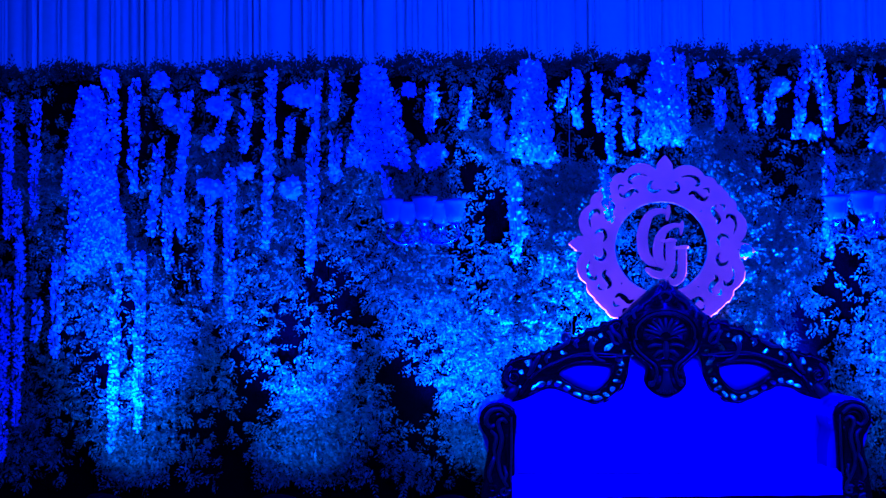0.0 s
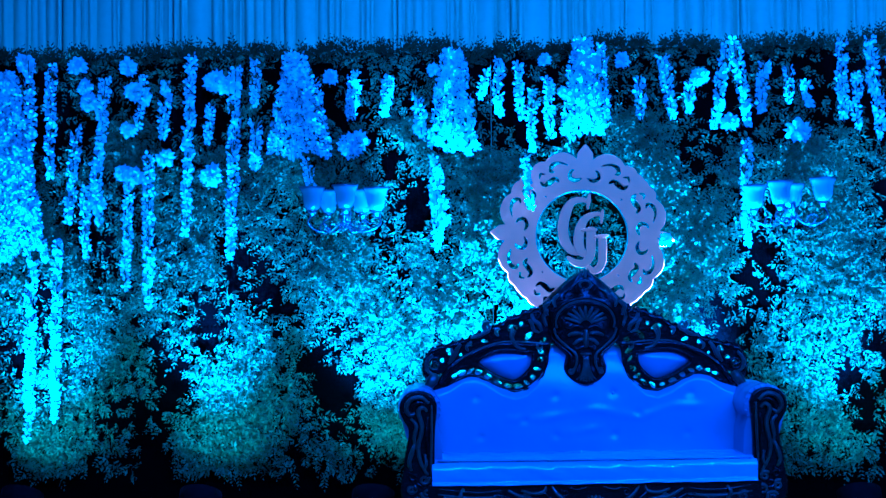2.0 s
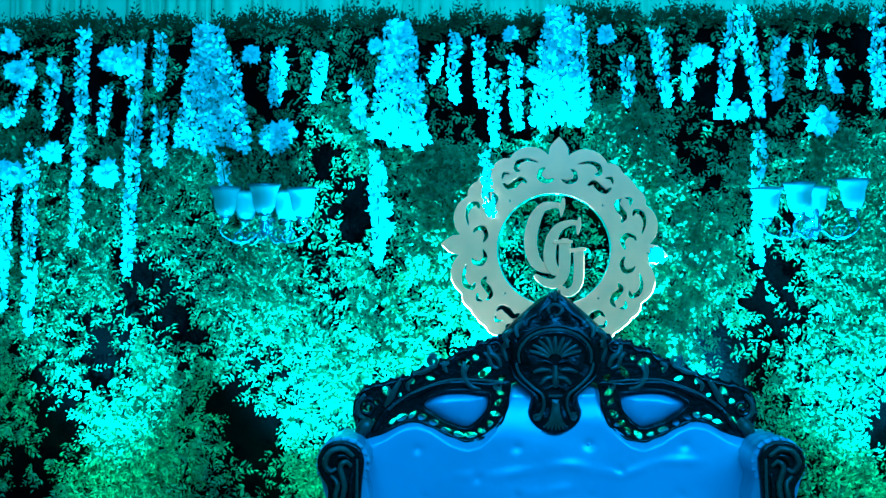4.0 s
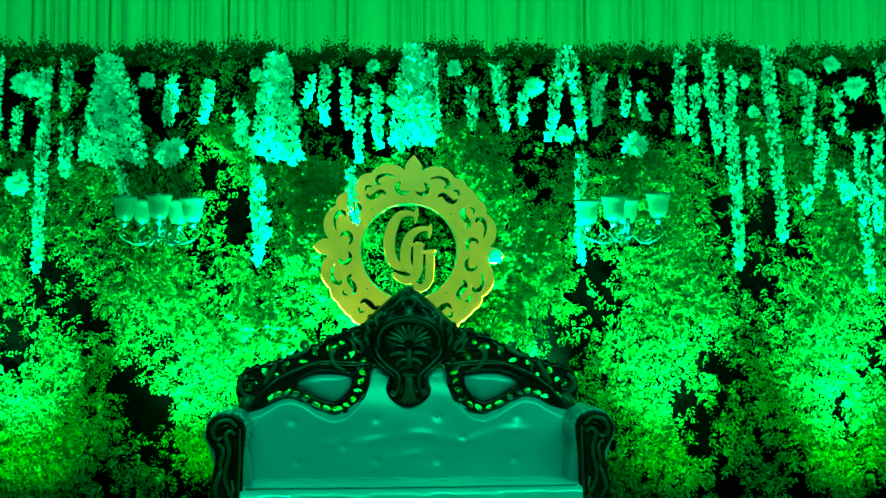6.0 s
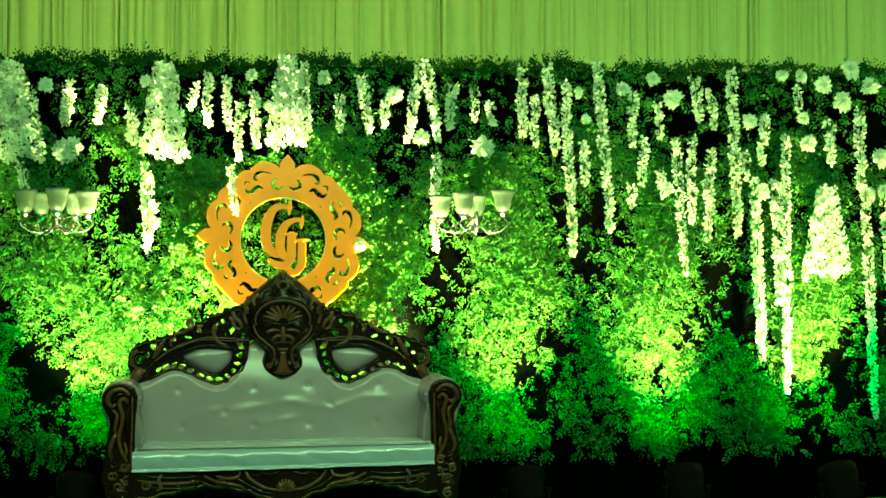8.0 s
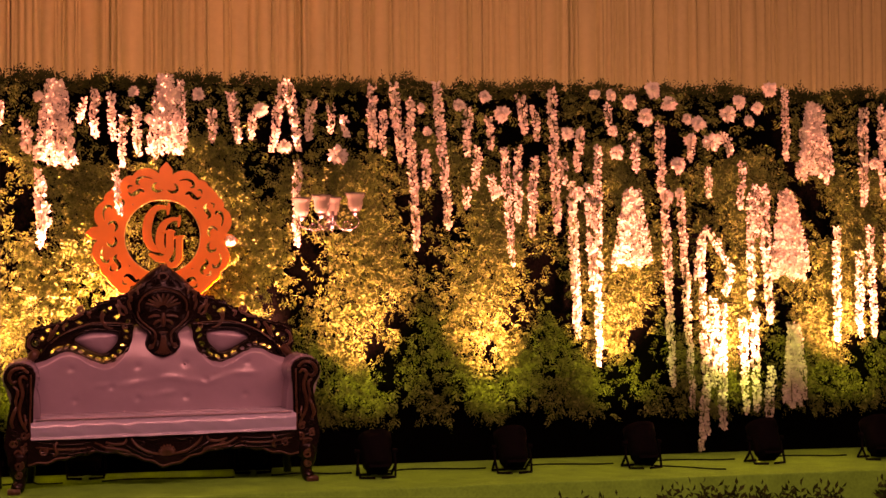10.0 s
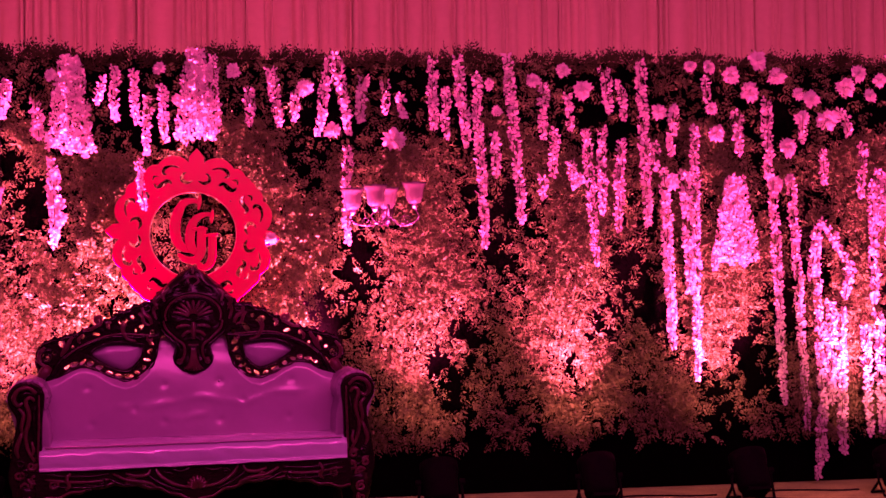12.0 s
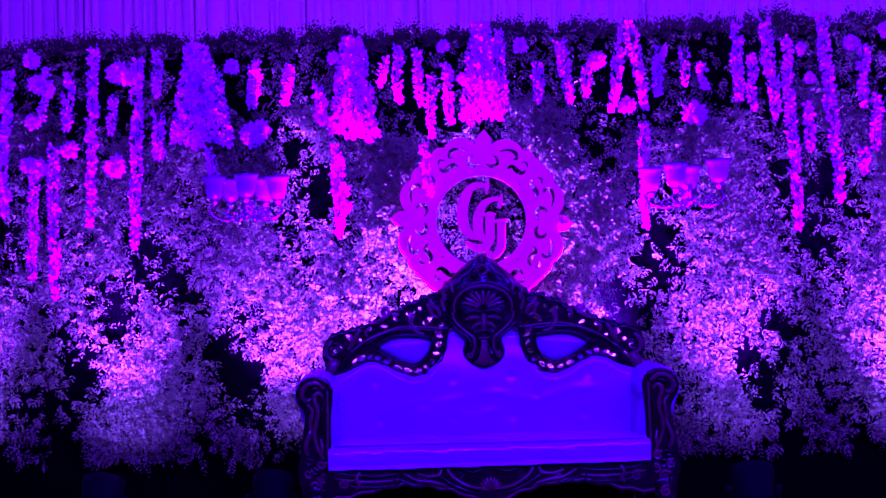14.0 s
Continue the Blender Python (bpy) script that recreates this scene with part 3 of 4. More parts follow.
flat_board("ring_rim", [[polar(0.233, 2 * math.pi * i / 120) for i in range(120)], [polar(0.225, -2 * math.pi * i / 120) for i in range(120)]], 0.030, BOARD_EDGE, medallion, 0.006, 0.001, "pale inner rim")


# two interlaced round capitals, each a bowl, a stem and serifs, in millimetres from the centre
for k, (keys, widths) in enumerate((
        (((37, 166), (5, 178), (-49, 166), (-83, 114), (-98, 52), (-92, -18), (-65, -62), (-28, -77), (6, -76)), (22, 26, 40, 60, 62, 60, 48, 38, 34)),
        (((41, 202), (37, 172), (32, 134)), (12, 26, 9)),
        (((102, 105), (65, 105), (18, 83), (-9, 37), (-18, -25), (-8, -70), (14, -92)), (20, 24, 40, 56, 58, 52, 40)),
        (((110, 125), (106, 98), (102, 62)), (10, 24, 9)),
        (((48, 30), (46, -40), (42, -95), (12, -134), (-37, -132), (-78, -106)), (54, 54, 52, 44, 38, 20)),
        (((2, 28), (38, 30), (76, 30)), (13, 16, 13)),
        (((106, -8), (106, -70), (102, -130), (82, -164), (54, -174), (28, -158)), (48, 48, 48, 40, 34, 36)),
        (((68, -6), (100, -3), (134, 0)), (13, 16, 13)))):
    flat_board("emblem_piece", [[(0.00094 * x, z / 1000) for x, z in stroke(keys, [0.86 * w for w in widths])]], 0.014, BOARD, medallion, -0.003 - 0.0028 * k, 0.002)
part("hanger", tube([(0.0, 0.0, 0.30), (0.0, 0.06, 0.34), (0.0, 0.21, 0.34)], 0.006), BLACK, medallion)
for k in range(2):
    part("hanger", tube([((k - 0.5) * 0.56, 0.0, -0.05), ((k - 0.5) * 0.56, 0.21, -0.05)], 0.006), BLACK, medallion)
tip = copy_thing(kinds[1], pose(0.40, -0.215, 1.452, 0, 40, 0))
tip.scale = (0.55, 0.55, 0.55)


# ---- wall lamps ----
def wall_lamp(x, z, arms):
    w = thing("wall_lamp", "unlit chrome wall lamp with frosted glass tulip shades", "wall lamp", pose(x, -0.10, z), group="wall lamps")
    part("wall_plate", plate(), CHROME, w)
    part("post", lathe([(0.0, -0.075), (0.012, -0.07), (0.02, -0.05), (0.010, -0.03), (0.014, 0.02), (0.008, 0.06), (0.012, 0.085), (0.0, 0.10)], None, (0, -0.07, 0.0), 14), CHROME, w, smooth=True)
    for dx, dy, dz in arms:
        s = 1 if dx >= 0 else -1
        part("arm", tube(smooth_path([(0.0, -0.07, -0.03), (dx * 0.45, -0.07 + dy * 0.4, -0.085), (dx * 0.92, -0.07 + dy, -0.075), (dx + s * 0.022, -0.07 + dy, -0.04), (dx, -0.07 + dy, -0.012 + dz)]), 0.0055), CHROME, w, smooth=True)
        part("arm_scroll", tube(spiral(dx * 0.62, -0.062, -0.07 + dy * 0.7, 0.032, 0.006, 0.3, 1.3 * s), 0.0035, sides=5), CHROME, w, smooth=True)
        holder = part("lamp_holder", lathe([(0.0, -0.02), (0.016, -0.02), (0.020, -0.005), (0.026, 0.0), (0.022, 0.012), (0.0, 0.012)], None, (dx, -0.07 + dy, dz), 14), CHROME, w, smooth=True)
        shade = lathe([(0.020, 0.008), (0.034, 0.016), (0.046, 0.045), (0.049, 0.080), (0.058, 0.108), (0.071, 0.125), (0.068, 0.125), (0.055, 0.107), (0.046, 0.080), (0.043, 0.046), (0.031, 0.019), (0.018, 0.011)], None, (dx, -0.07 + dy, dz), 24)
        part("glass_shade", shade, FROSTED, w, "frosted tulip-shaped glass shade", smooth=True)
    return w


def plate():
    bm = lathe([(0.0, 0.03), (0.012, 0.03), (0.035, 0.016), (0.045, 0.0), (0.045, -0.06)])
    bm.transform(Matrix.Rotation(radians(90), 4, "X"))
    return bm


wall_lamp(-1.19, 1.60, ((-0.155, -0.03, 0.012), (-0.085, 0.03, 0.0), (0.018, -0.09, 0.016), (0.088, 0.03, 0.0), (0.165, -0.03, 0.006)))
wall_lamp(1.031, 1.605, ((-0.195, -0.03, -0.012), (-0.075, -0.06, 0.004), (0.0, 0.03, -0.005), (0.140, -0.03, 0.020)))


# ---- carved sofa ----
K = 0.00171


def at(dx, c):
    """Height and offset on the sofa back, from the crest down."""
    return dx * K, 1.305 - (c - 30) * K


sofa = thing("carved_sofa", "white tufted leather sofa with dark carved wooden frame", "sofa", pose(-0.032, 0, 0, 0, 0, 4))
BACK = -0.30

TOP_X = [0, 60, 95, 112, 132, 168, 200, 240, 280, 312, 345, 390, 440]
TOP_C = [250, 238, 240, 268, 318, 352, 360, 346, 318, 306, 312, 340, 356]
TUFTS = [(-0.53, 0.70), (-0.15, 0.705), (0.13, 0.715), (0.50, 0.715), (-0.30, 0.59), (0.25, 0.615), (-0.51, 0.515), (-0.15, 0.52), (0.13, 0.52), (0.48, 0.525)]


def rise(x, a, b):
    """A soft step from 0 at a to 1 at b."""
    u = max(0.0, min(1.0, (x - a) / (b - a)))
    return u * u * (3 - 2 * u)


def cushion_back():
    nx, nz = 150, 60
    xs = np.linspace(-0.762, 0.762, nx)
    top = 1.305 - (np.interp(np.abs(xs) / K, TOP_X, TOP_C) - 30) * K
    verts, faces = [], []
    for side in (0, 1):
        for j in range(nz):
            v = j / (nz - 1)
            for i, x in enumerate(xs):
                z = 0.40 + (top[i] - 0.40) * v
                edge = min(1.0, max(0.0, (top[i] - z) / 0.05)) ** 0.5
                h = min(1.0, (z - 0.40) / 0.50)
                puff = 0.050 * math.cos(math.pi / 2 * h ** 3 * 0.8) * edge + 0.055 * (1 - h)
                wave = 0.004 * math.sin(x * 7 + z * 5) + 0.0011 * math.sin(z * 30 + 2.5 * math.sin(x * 4)) + 0.0010 * math.sin(x * 21 - z * 13)
                # pulled creases between the middle buttons
                for zc, x0, x1 in ((0.603 + 0.052 * rise(x, 0.24, 0.44), 0.16, 0.60), (0.598 + 0.036 * rise(x, -0.28, 0.04), -0.40, 0.08), (0.642 - 0.034 * rise(x, 0.02, 0.22), -0.02, 0.27), (0.545 + 0.012 * math.sin(x * 13), -0.16, 0.10)):
                    fade = max(0.0, min(1.0, (x - x0) / 0.08, (x1 - x) / 0.08))
                    wave += (0.0030 + 0.0016 * math.sin(x * 29)) * fade * math.exp(-((z - zc) / 0.019) ** 2)
                dip = 0.0
                for tx, tz in TUFTS:
                    d2 = (x - tx) ** 2 + (z - tz) ** 2
                    dip += 0.006 * math.exp(-d2 / 0.0003) + 0.002 * math.exp(-d2 / 0.006)
                y = BACK - puff - wave * edge + dip if side == 0 else BACK + 0.05
                verts.append((x, y, z))
    n = nx * nz
    for j in range(nz - 1):
        for i in range(nx - 1):
            a = j * nx + i
            faces.append((a, a + 1, a + nx + 1, a + nx))
            faces.append((n + a, n + a + nx, n + a + nx + 1, n + a + 1))
    for i in range(nx - 1):
        a = (nz - 1) * nx + i
        faces.append((a, a + 1, n + a + 1, n + a))
    return verts, faces


back = part("backrest", cushion_back(), LEATHER, sofa, "white tufted leather backrest", smooth=True)
for tx, tz in TUFTS:
    b = bmesh.new()
    bmesh.ops.create_uvsphere(b, u_segments=10, v_segments=6, radius=0.009, matrix=Matrix.Translation((tx, BACK - 0.050 - 0.055 * (0.75 - tz), tz)))
    part("button", b, LEATHER, back, smooth=True)

# padded teardrop insets inside the carved loops
for s in (-1, 1):
    keys = [at(s * d, c) for d, c in ((150, 264), (180, 258), (215, 257), (258, 262), (296, 284), (266, 307), (232, 326), (194, 332), (158, 300))]
    loop = smooth_path([(x, 0, z) for x, z in keys + keys[:1]], 5)[:-1]
    cx, cz = sum(p.x for p in loop) / len(loop), sum(p.z for p in loop) / len(loop)
    bm = bmesh.new()
    rings = []
    for q, dy in ((1.16, 0.02), (1.10, -0.002), (0.95, -0.016), (0.6, -0.032), (0.25, -0.037)):
        rings.append([bm.verts.new((cx + (p.x - cx) * q, BACK + dy, cz + (p.z - cz) * q)) for p in loop])
    for a, b in zip(rings, rings[1:]):
        for k in range(len(a)):
            bm.faces.new((a[k], a[(k + 1) % len(a)], b[(k + 1) % len(a)], b[k]))
    bm.faces.new(rings[-1])
    bmesh.ops.recalc_face_normals(bm, faces=bm.faces)
    part("padded_inset", bm, LEATHER, sofa, smooth=True)

# carved top rail: main rail, pierced band below, tracery above
FRONT = BACK - 0.035
knots = random.Random(3)
for s in (-1, 1):
    def spot(d, c, dy=0.0):
        x, z = at(s * d, c)
        return Vector((x, FRONT + dy, z))
    # one pierced board: outer edge, lower edge, the teardrop opening and the small holes
    crown = [(60, 100), (111, 122), (138, 140), (166, 141), (190, 156), (212, 159), (236, 178), (258, 186), (280, 200), (301, 202), (328, 218), (351, 224), (384, 234), (415, 240), (440, 254), (454, 284), (450, 316), (440, 345)]
    under = [(424, 366), (387, 352), (341, 330), (318, 326), (295, 333), (249, 355), (203, 373), (157, 366), (122, 334), (107, 288), (102, 242), (60, 230)]
    edge_line = smooth_path([spot(d, c) for d, c in crown], 8)
    for i, p in enumerate(edge_line):
        p.z += 0.011 * abs(math.sin(i * 0.42)) - 0.003 + 0.004 * math.sin(i * 1.7)
    loop = [(p.x, p.z) for p in edge_line + smooth_path([spot(d, c) for d, c in under], 4)]
    tear = [(p.x, p.z) for p in smooth_path([spot(d, c) for d, c in ((148, 262), (212, 255), (258, 259), (297, 283), (268, 309), (231, 328), (194, 334), (156, 300), (148, 262))], 4)[:-1]]
    holes = [(249, 205, 6, 4), (203, 190, 13, 7), (178, 178, 6, 5), (157, 211, 15, 6), (118, 224, 8, 5), (323, 232, 6, 5), (282, 226, 9, 4), (382, 254, 7, 8), (431, 294, 13, 9), (402, 278, 6, 5), (402, 322, 7, 7), (140, 166, 7, 5), (350, 264, 5, 4)]
    band_keys = [(122, 246), (127, 280), (140, 318), (165, 344), (203, 354), (246, 342), (288, 318), (322, 308), (358, 318), (384, 333)]
    band = smooth_path([spot(d, c) for d, c in band_keys], 6)
    for i in range(2, len(band) - 2, 4):
        holes.append((abs(band[i].x) / K, 30 + (1.305 - band[i].z) / K, knots.uniform(7, 11), knots.uniform(4, 6)))
    cuts = []
    for d, c, w, h in holes:
        turn_hole = knots.uniform(-0.9, 0.9)
        ring_hole = [(1.35 * w * math.cos(a), 1.5 * h * math.sin(a) * (1 + 0.3 * math.cos(a))) for a in (2 * math.pi * k / 9 for k in range(9))]
        cuts.append([at(s * (d + u * math.cos(turn_hole) - v * math.sin(turn_hole)), c + u * math.sin(turn_hole) + v * math.cos(turn_hole)) for u, v in ring_hole])
    flat_board("pierced_rail", [loop, tear] + cuts, 0.036, WOOD, sofa, FRONT + 0.010, 0.002)
    rail = smooth_path([spot(d, c, -0.014) for d, c in ((100, 236), (150, 240), (212, 236), (262, 240), (320, 262), (370, 288), (412, 344))], 8)
    part("top_rail", tube(rail, [0.011 + 0.003 * math.sin(i * 0.45) for i in range(len(rail))], sides=8, flat=0.8), WOOD, sofa, smooth=True)
    for name, keys, r in (("rail_bead", crown[1:], 0.0075), ("band_bead", under[1:-1], 0.0065)):
        line = smooth_path([spot(d, c + (7 if name == "rail_bead" else -6), -0.012) for d, c in keys], 6)
        part(name, tube(line, [r * (1 + 0.35 * math.sin(i * 1.1)) for i in range(len(line))], sides=7), WOOD, sofa, smooth=True)
    lip = smooth_path([spot(d, c, -0.012) for d, c in ((146, 260), (212, 251), (262, 257), (303, 283), (270, 314), (231, 333), (192, 339), (152, 302), (146, 260))], 5)
    part("inset_bead", tube(lip, [0.005 * (1 + 0.3 * math.sin(i * 1.4)) for i in range(len(lip))], sides=6), WOOD, sofa, smooth=True)
    for keys, r in ((((204, 188), (208, 210), (200, 232), (186, 246), (168, 250)), 0.010), (((196, 196), (204, 212), (202, 226)), 0.007), (((350, 232), (362, 250), (372, 272), (386, 288)), 0.011), (((378, 244), (374, 262), (384, 286)), 0.008),
                    (((268, 196), (286, 204), (300, 212), (322, 214)), 0.010), (((150, 150), (146, 168), (130, 180), (122, 200)), 0.012), (((160, 166), (150, 178), (144, 196), (128, 204)), 0.009), (((100, 122), (112, 132), (108, 150)), 0.010),
                    (((430, 262), (446, 282), (444, 306), (428, 318)), 0.010), (((240, 190), (252, 198), (244, 212)), 0.008), (((320, 226), (334, 240), (330, 254)), 0.008)):
        line = smooth_path([spot(d, c, -0.020) for d, c in keys], 5)
        part("leaf_spray", tube(line, [r * (0.35 + 0.65 * math.sin(math.pi * (0.15 + 0.75 * i / (len(line) - 1)))) for i in range(len(line))], sides=7, flat=0.7), WOOD_LIGHT, sofa, smooth=True)
    volute = spot(128, 243, -0.020)
    part("volute", tube(spiral(volute.x, volute.z, volute.y, 0.016, 0.003, 2.2, -s * 1.6), [0.0055 - 0.002 * i / 26 for i in range(27)], sides=6), WOOD_LIGHT, sofa, smooth=True)
    line = smooth_path([spot(d, c, -0.024) for d, c in ((118, 234), (160, 230), (230, 228), (290, 244), (340, 268), (376, 296))], 6)
    part("rail_line", tube(line, 0.0035, sides=6), WOOD_LIGHT, sofa, smooth=True)
    for d, c, r in ((424, 292, 0.036), (136, 152, 0.030), (276, 186, 0.022)):
        x, z = at(s * d, c)
        part("end_scroll", tube(spiral(x, z, FRONT - 0.012, r, 0.006, 1.0, -s * 1.6), [0.010 - 0.004 * i / 26 for i in range(27)], sides=6), WOOD_LIGHT if r < 0.03 else WOOD, sofa, smooth=True)
    x0, z0 = at(s * 418, 322)
    x1, z1 = at(s * 450, 362)
    part("shoulder_leaf", tube(smooth_path([(x0, FRONT, z0), ((x0 + x1) / 2, FRONT - 0.015, (z0 + z1) / 2 + 0.006), (x1, FRONT, z1)]), [0.020, 0.022, 0.024, 0.026, 0.027, 0.028, 0.028, 0.027, 0.026, 0.026, 0.025, 0.024, 0.023, 0.021, 0.019, 0.016, 0.012], sides=8), WOOD_LIGHT, sofa, smooth=True)


# crest shield in the middle: its half outline, from the tip down to the tongue
CREST = [(0, 26), (33, 45), (74, 80), (104, 108), (122, 132), (116, 160), (108, 200), (98, 225), (72, 250), (54, 268), (58, 288), (64, 302), (58, 324), (34, 344), (0, 350)]


def shield():
    half = CREST
    right = smooth_path([(at(d, c)[0], 0, at(d, c)[1]) for d, c in half], 4)
    bm = bmesh.new()
    rows = []
    for p in right:
        w = max(p.x, 0.002)
        row = []
        for k in range(17):
            u = k / 8 - 1
            ridge = 0.050 * math.sqrt(max(0, 1 - u * u)) + 0.005 * math.cos(u * 9) * math.sin(p.z * 60) + 0.003 * math.sin(p.z * 50 + abs(u) * 14)
            row.append(bm.verts.new((u * w, BACK - 0.03 - ridge, p.z)))
        row += [bm.verts.new((w, BACK + 0.02, p.z)), bm.verts.new((-w, BACK + 0.02, p.z))]
        rows.append(row)
    for a, b in zip(rows, rows[1:]):
        for k in range(19):
            bm.faces.new((a[k], a[(k + 1) % 19], b[(k + 1) % 19], b[k]))
    bmesh.ops.recalc_face_normals(bm, faces=bm.faces)
    return bm


crest = part("crest", shield(), WOOD, sofa, "dark carved crest shield", smooth=True)


def on_crest(d, c, proud=0.004):
    """A point on the bowed face of the crest."""
    w = max(np.interp(c, [q for p, q in CREST], [p for p, q in CREST]), 4)
    x, z = at(d, c)
    return Vector((x, BACK - 0.030 - 0.050 * math.sqrt(max(0.0, 1 - min(1, abs(d) / w) ** 2)) - proud, z))


def crest_rib(name, keys, r, mat, taper=0.5, proud=0.004, steps=6):
    line = smooth_path([on_crest(d, c, proud) for d, c in keys], steps)
    n = len(line) - 1
    part(name, tube(line, [r * (taper + (1 - taper) * math.sin(math.pi * (0.12 + 0.76 * i / n))) for i in range(n + 1)], sides=7), mat, crest, smooth=True)


# nested arches over the shell, running down into the side scrolls
for grow, r, mat in ((1.00, 0.0075, WOOD), (0.90, 0.0055, WOOD_LIGHT), (0.80, 0.0055, WOOD)):
    crest_rib("shell_arch", [(grow * 92 * math.cos(a), 176 - grow * 68 * math.sin(a)) for a in np.linspace(-0.25, math.pi + 0.25, 13)], r, mat, 0.8, 0.006, 4)
for k in range(9):
    a = math.pi * (0.08 + 0.84 * k / 8)
    crest_rib("shell_rib", [(14 * math.cos(a), 180 - 10 * math.sin(a)), (36 * math.cos(a), 176 - 28 * math.sin(a)), (60 * math.cos(a), 174 - 44 * math.sin(a))], 0.0085, WOOD_LIGHT, 0.35, 0.010, 5)
for s in (-1, 1):
    crest_rib("side_scroll", [(s * 88, 190), (s * 80, 215), (s * 52, 244), (s * 30, 262), (s * 26, 286), (s * 34, 308), (s * 46, 318)], 0.0065, WOOD_LIGHT, 0.6, 0.006)
    crest_rib("side_scroll", [(s * 100, 196), (s * 92, 222), (s * 66, 246), (s * 44, 264), (s * 40, 286), (s * 46, 302)], 0.0065, WOOD, 0.6, 0.006)
    x, z = at(s * 42, 312)
    part("volute", tube(spiral(x, z, BACK - 0.074, 0.015, 0.003, 1.0, s * 1.5), [0.006 - 0.003 * i / 26 for i in range(27)], sides=6), WOOD_LIGHT, crest, smooth=True)
    # leaves of the middle rosette
    for keys, r in ((((s * 8, 192), (s * 26, 186), (s * 44, 196)), 0.009), (((s * 12, 206), (s * 32, 206), (s * 50, 212)), 0.010), (((s * 6, 222), (s * 22, 226), (s * 34, 238)), 0.010), (((s * 4, 240), (s * 14, 246), (s * 22, 254)), 0.008)):
        crest_rib("rosette_leaf", keys, r, WOOD_LIGHT if r > 0.0095 else WOOD, 0.4, 0.006)
    for keys, r in ((((s * 16, 60), (s * 30, 74), (s * 24, 92)), 0.008), (((s * 40, 82), (s * 56, 92), (s * 60, 108)), 0.008), (((s * 72, 96), (s * 88, 112), (s * 84, 132)), 0.010), (((s * 96, 116), (s * 112, 130), (s * 106, 156)), 0.011), (((s * 104, 140), (s * 116, 158), (s * 108, 186)), 0.010)):
        crest_rib("shoulder_spray", keys, r, WOOD_LIGHT if r > 0.0095 else WOOD, 0.35, 0.008)
crest_rib("rosette_leaf", [(0, 196), (0, 212), (0, 232), (0, 246)], 0.014, WOOD_LIGHT, 0.4, 0.006)
crest_rib("crest_bar", [(-15, 264), (0, 265), (15, 264)], 0.006, WOOD_LIGHT, 0.8, 0.008)
for k in range(7):
    u = (k - 3) / 3
    crest_rib("tongue_rib", [(5 * u, 274), (7 * u, 300), (15 * u, 324), (27 * u, 342 - 7 * u * u)], 0.0062, WOOD_LIGHT, 0.5, 0.008)
crest_rib("finial", [(-12, 78), (-15, 66), (0, 58), (15, 66), (12, 78), (0, 84)], 0.006, WOOD_LIGHT, 0.7, 0.008)
for u in (-1, 0, 1):
    crest_rib("finial_leaf", [(5 * u, 50), (9 * u, 38), (11 * u, 27)], 0.008, WOOD_LIGHT if u == 0 else WOOD, 0.5, 0.004)


# seat
def seat():
    nx, n = 90, 30
    outline = []
    y0, y1, z0, z1 = -0.665, -0.26, 0.325, 0.440
    keys = [(y1, z0), (y0 + 0.02, z0), (y0, z0 + 0.02), (y0 - 0.004, z0 + 0.06), (y0 + 0.003, z1 - 0.028), (y0 + 0.03, z1 - 0.004), (y0 + 0.10, z1 + 0.006), (y0 + 0.22, z1 + 0.008), (y1, z1)]
    line = smooth_path([(0, y, z) for y, z in keys], 4)
    verts, faces = [], []
    for i in range(nx):
        x = -0.745 + 1.49 * i / (nx - 1)
        bow = -0.012 * (1 - (x / 0.722) ** 2)
        for p in line:
            w = 0.0018 * math.sin(x * 17 + p.z * 60 + 2 * math.sin(x * 5)) + 0.0012 * math.sin(x * 43 + p.z * 90 + p.y * 30)
            front = max(0.0, min(1.0, (-0.45 - p.y) / 0.2))
            verts.append((x, p.y + (bow + w) * front, p.z + w * 0.6 + 0.004 * front * (x / 0.722)))
    m = len(line)
    for i in range(nx - 1):
        for k in range(m - 1):
            a = i * m + k
            faces.append((a, a + m, a + m + 1, a + 1))
    return verts, faces


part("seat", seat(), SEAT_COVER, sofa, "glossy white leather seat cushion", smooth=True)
part("seat_base", block(-0.722, 0.722, -0.63, -0.27, 0.27, 0.325, 0.006), WOOD, sofa)
part("piping", tube([(-0.72 + 1.44 * i / 30, -0.652 - 0.012 * (1 - ((i - 15) / 15) ** 2), 0.437) for i in range(31)], 0.006, sides=6), LEATHER, sofa, smooth=True)


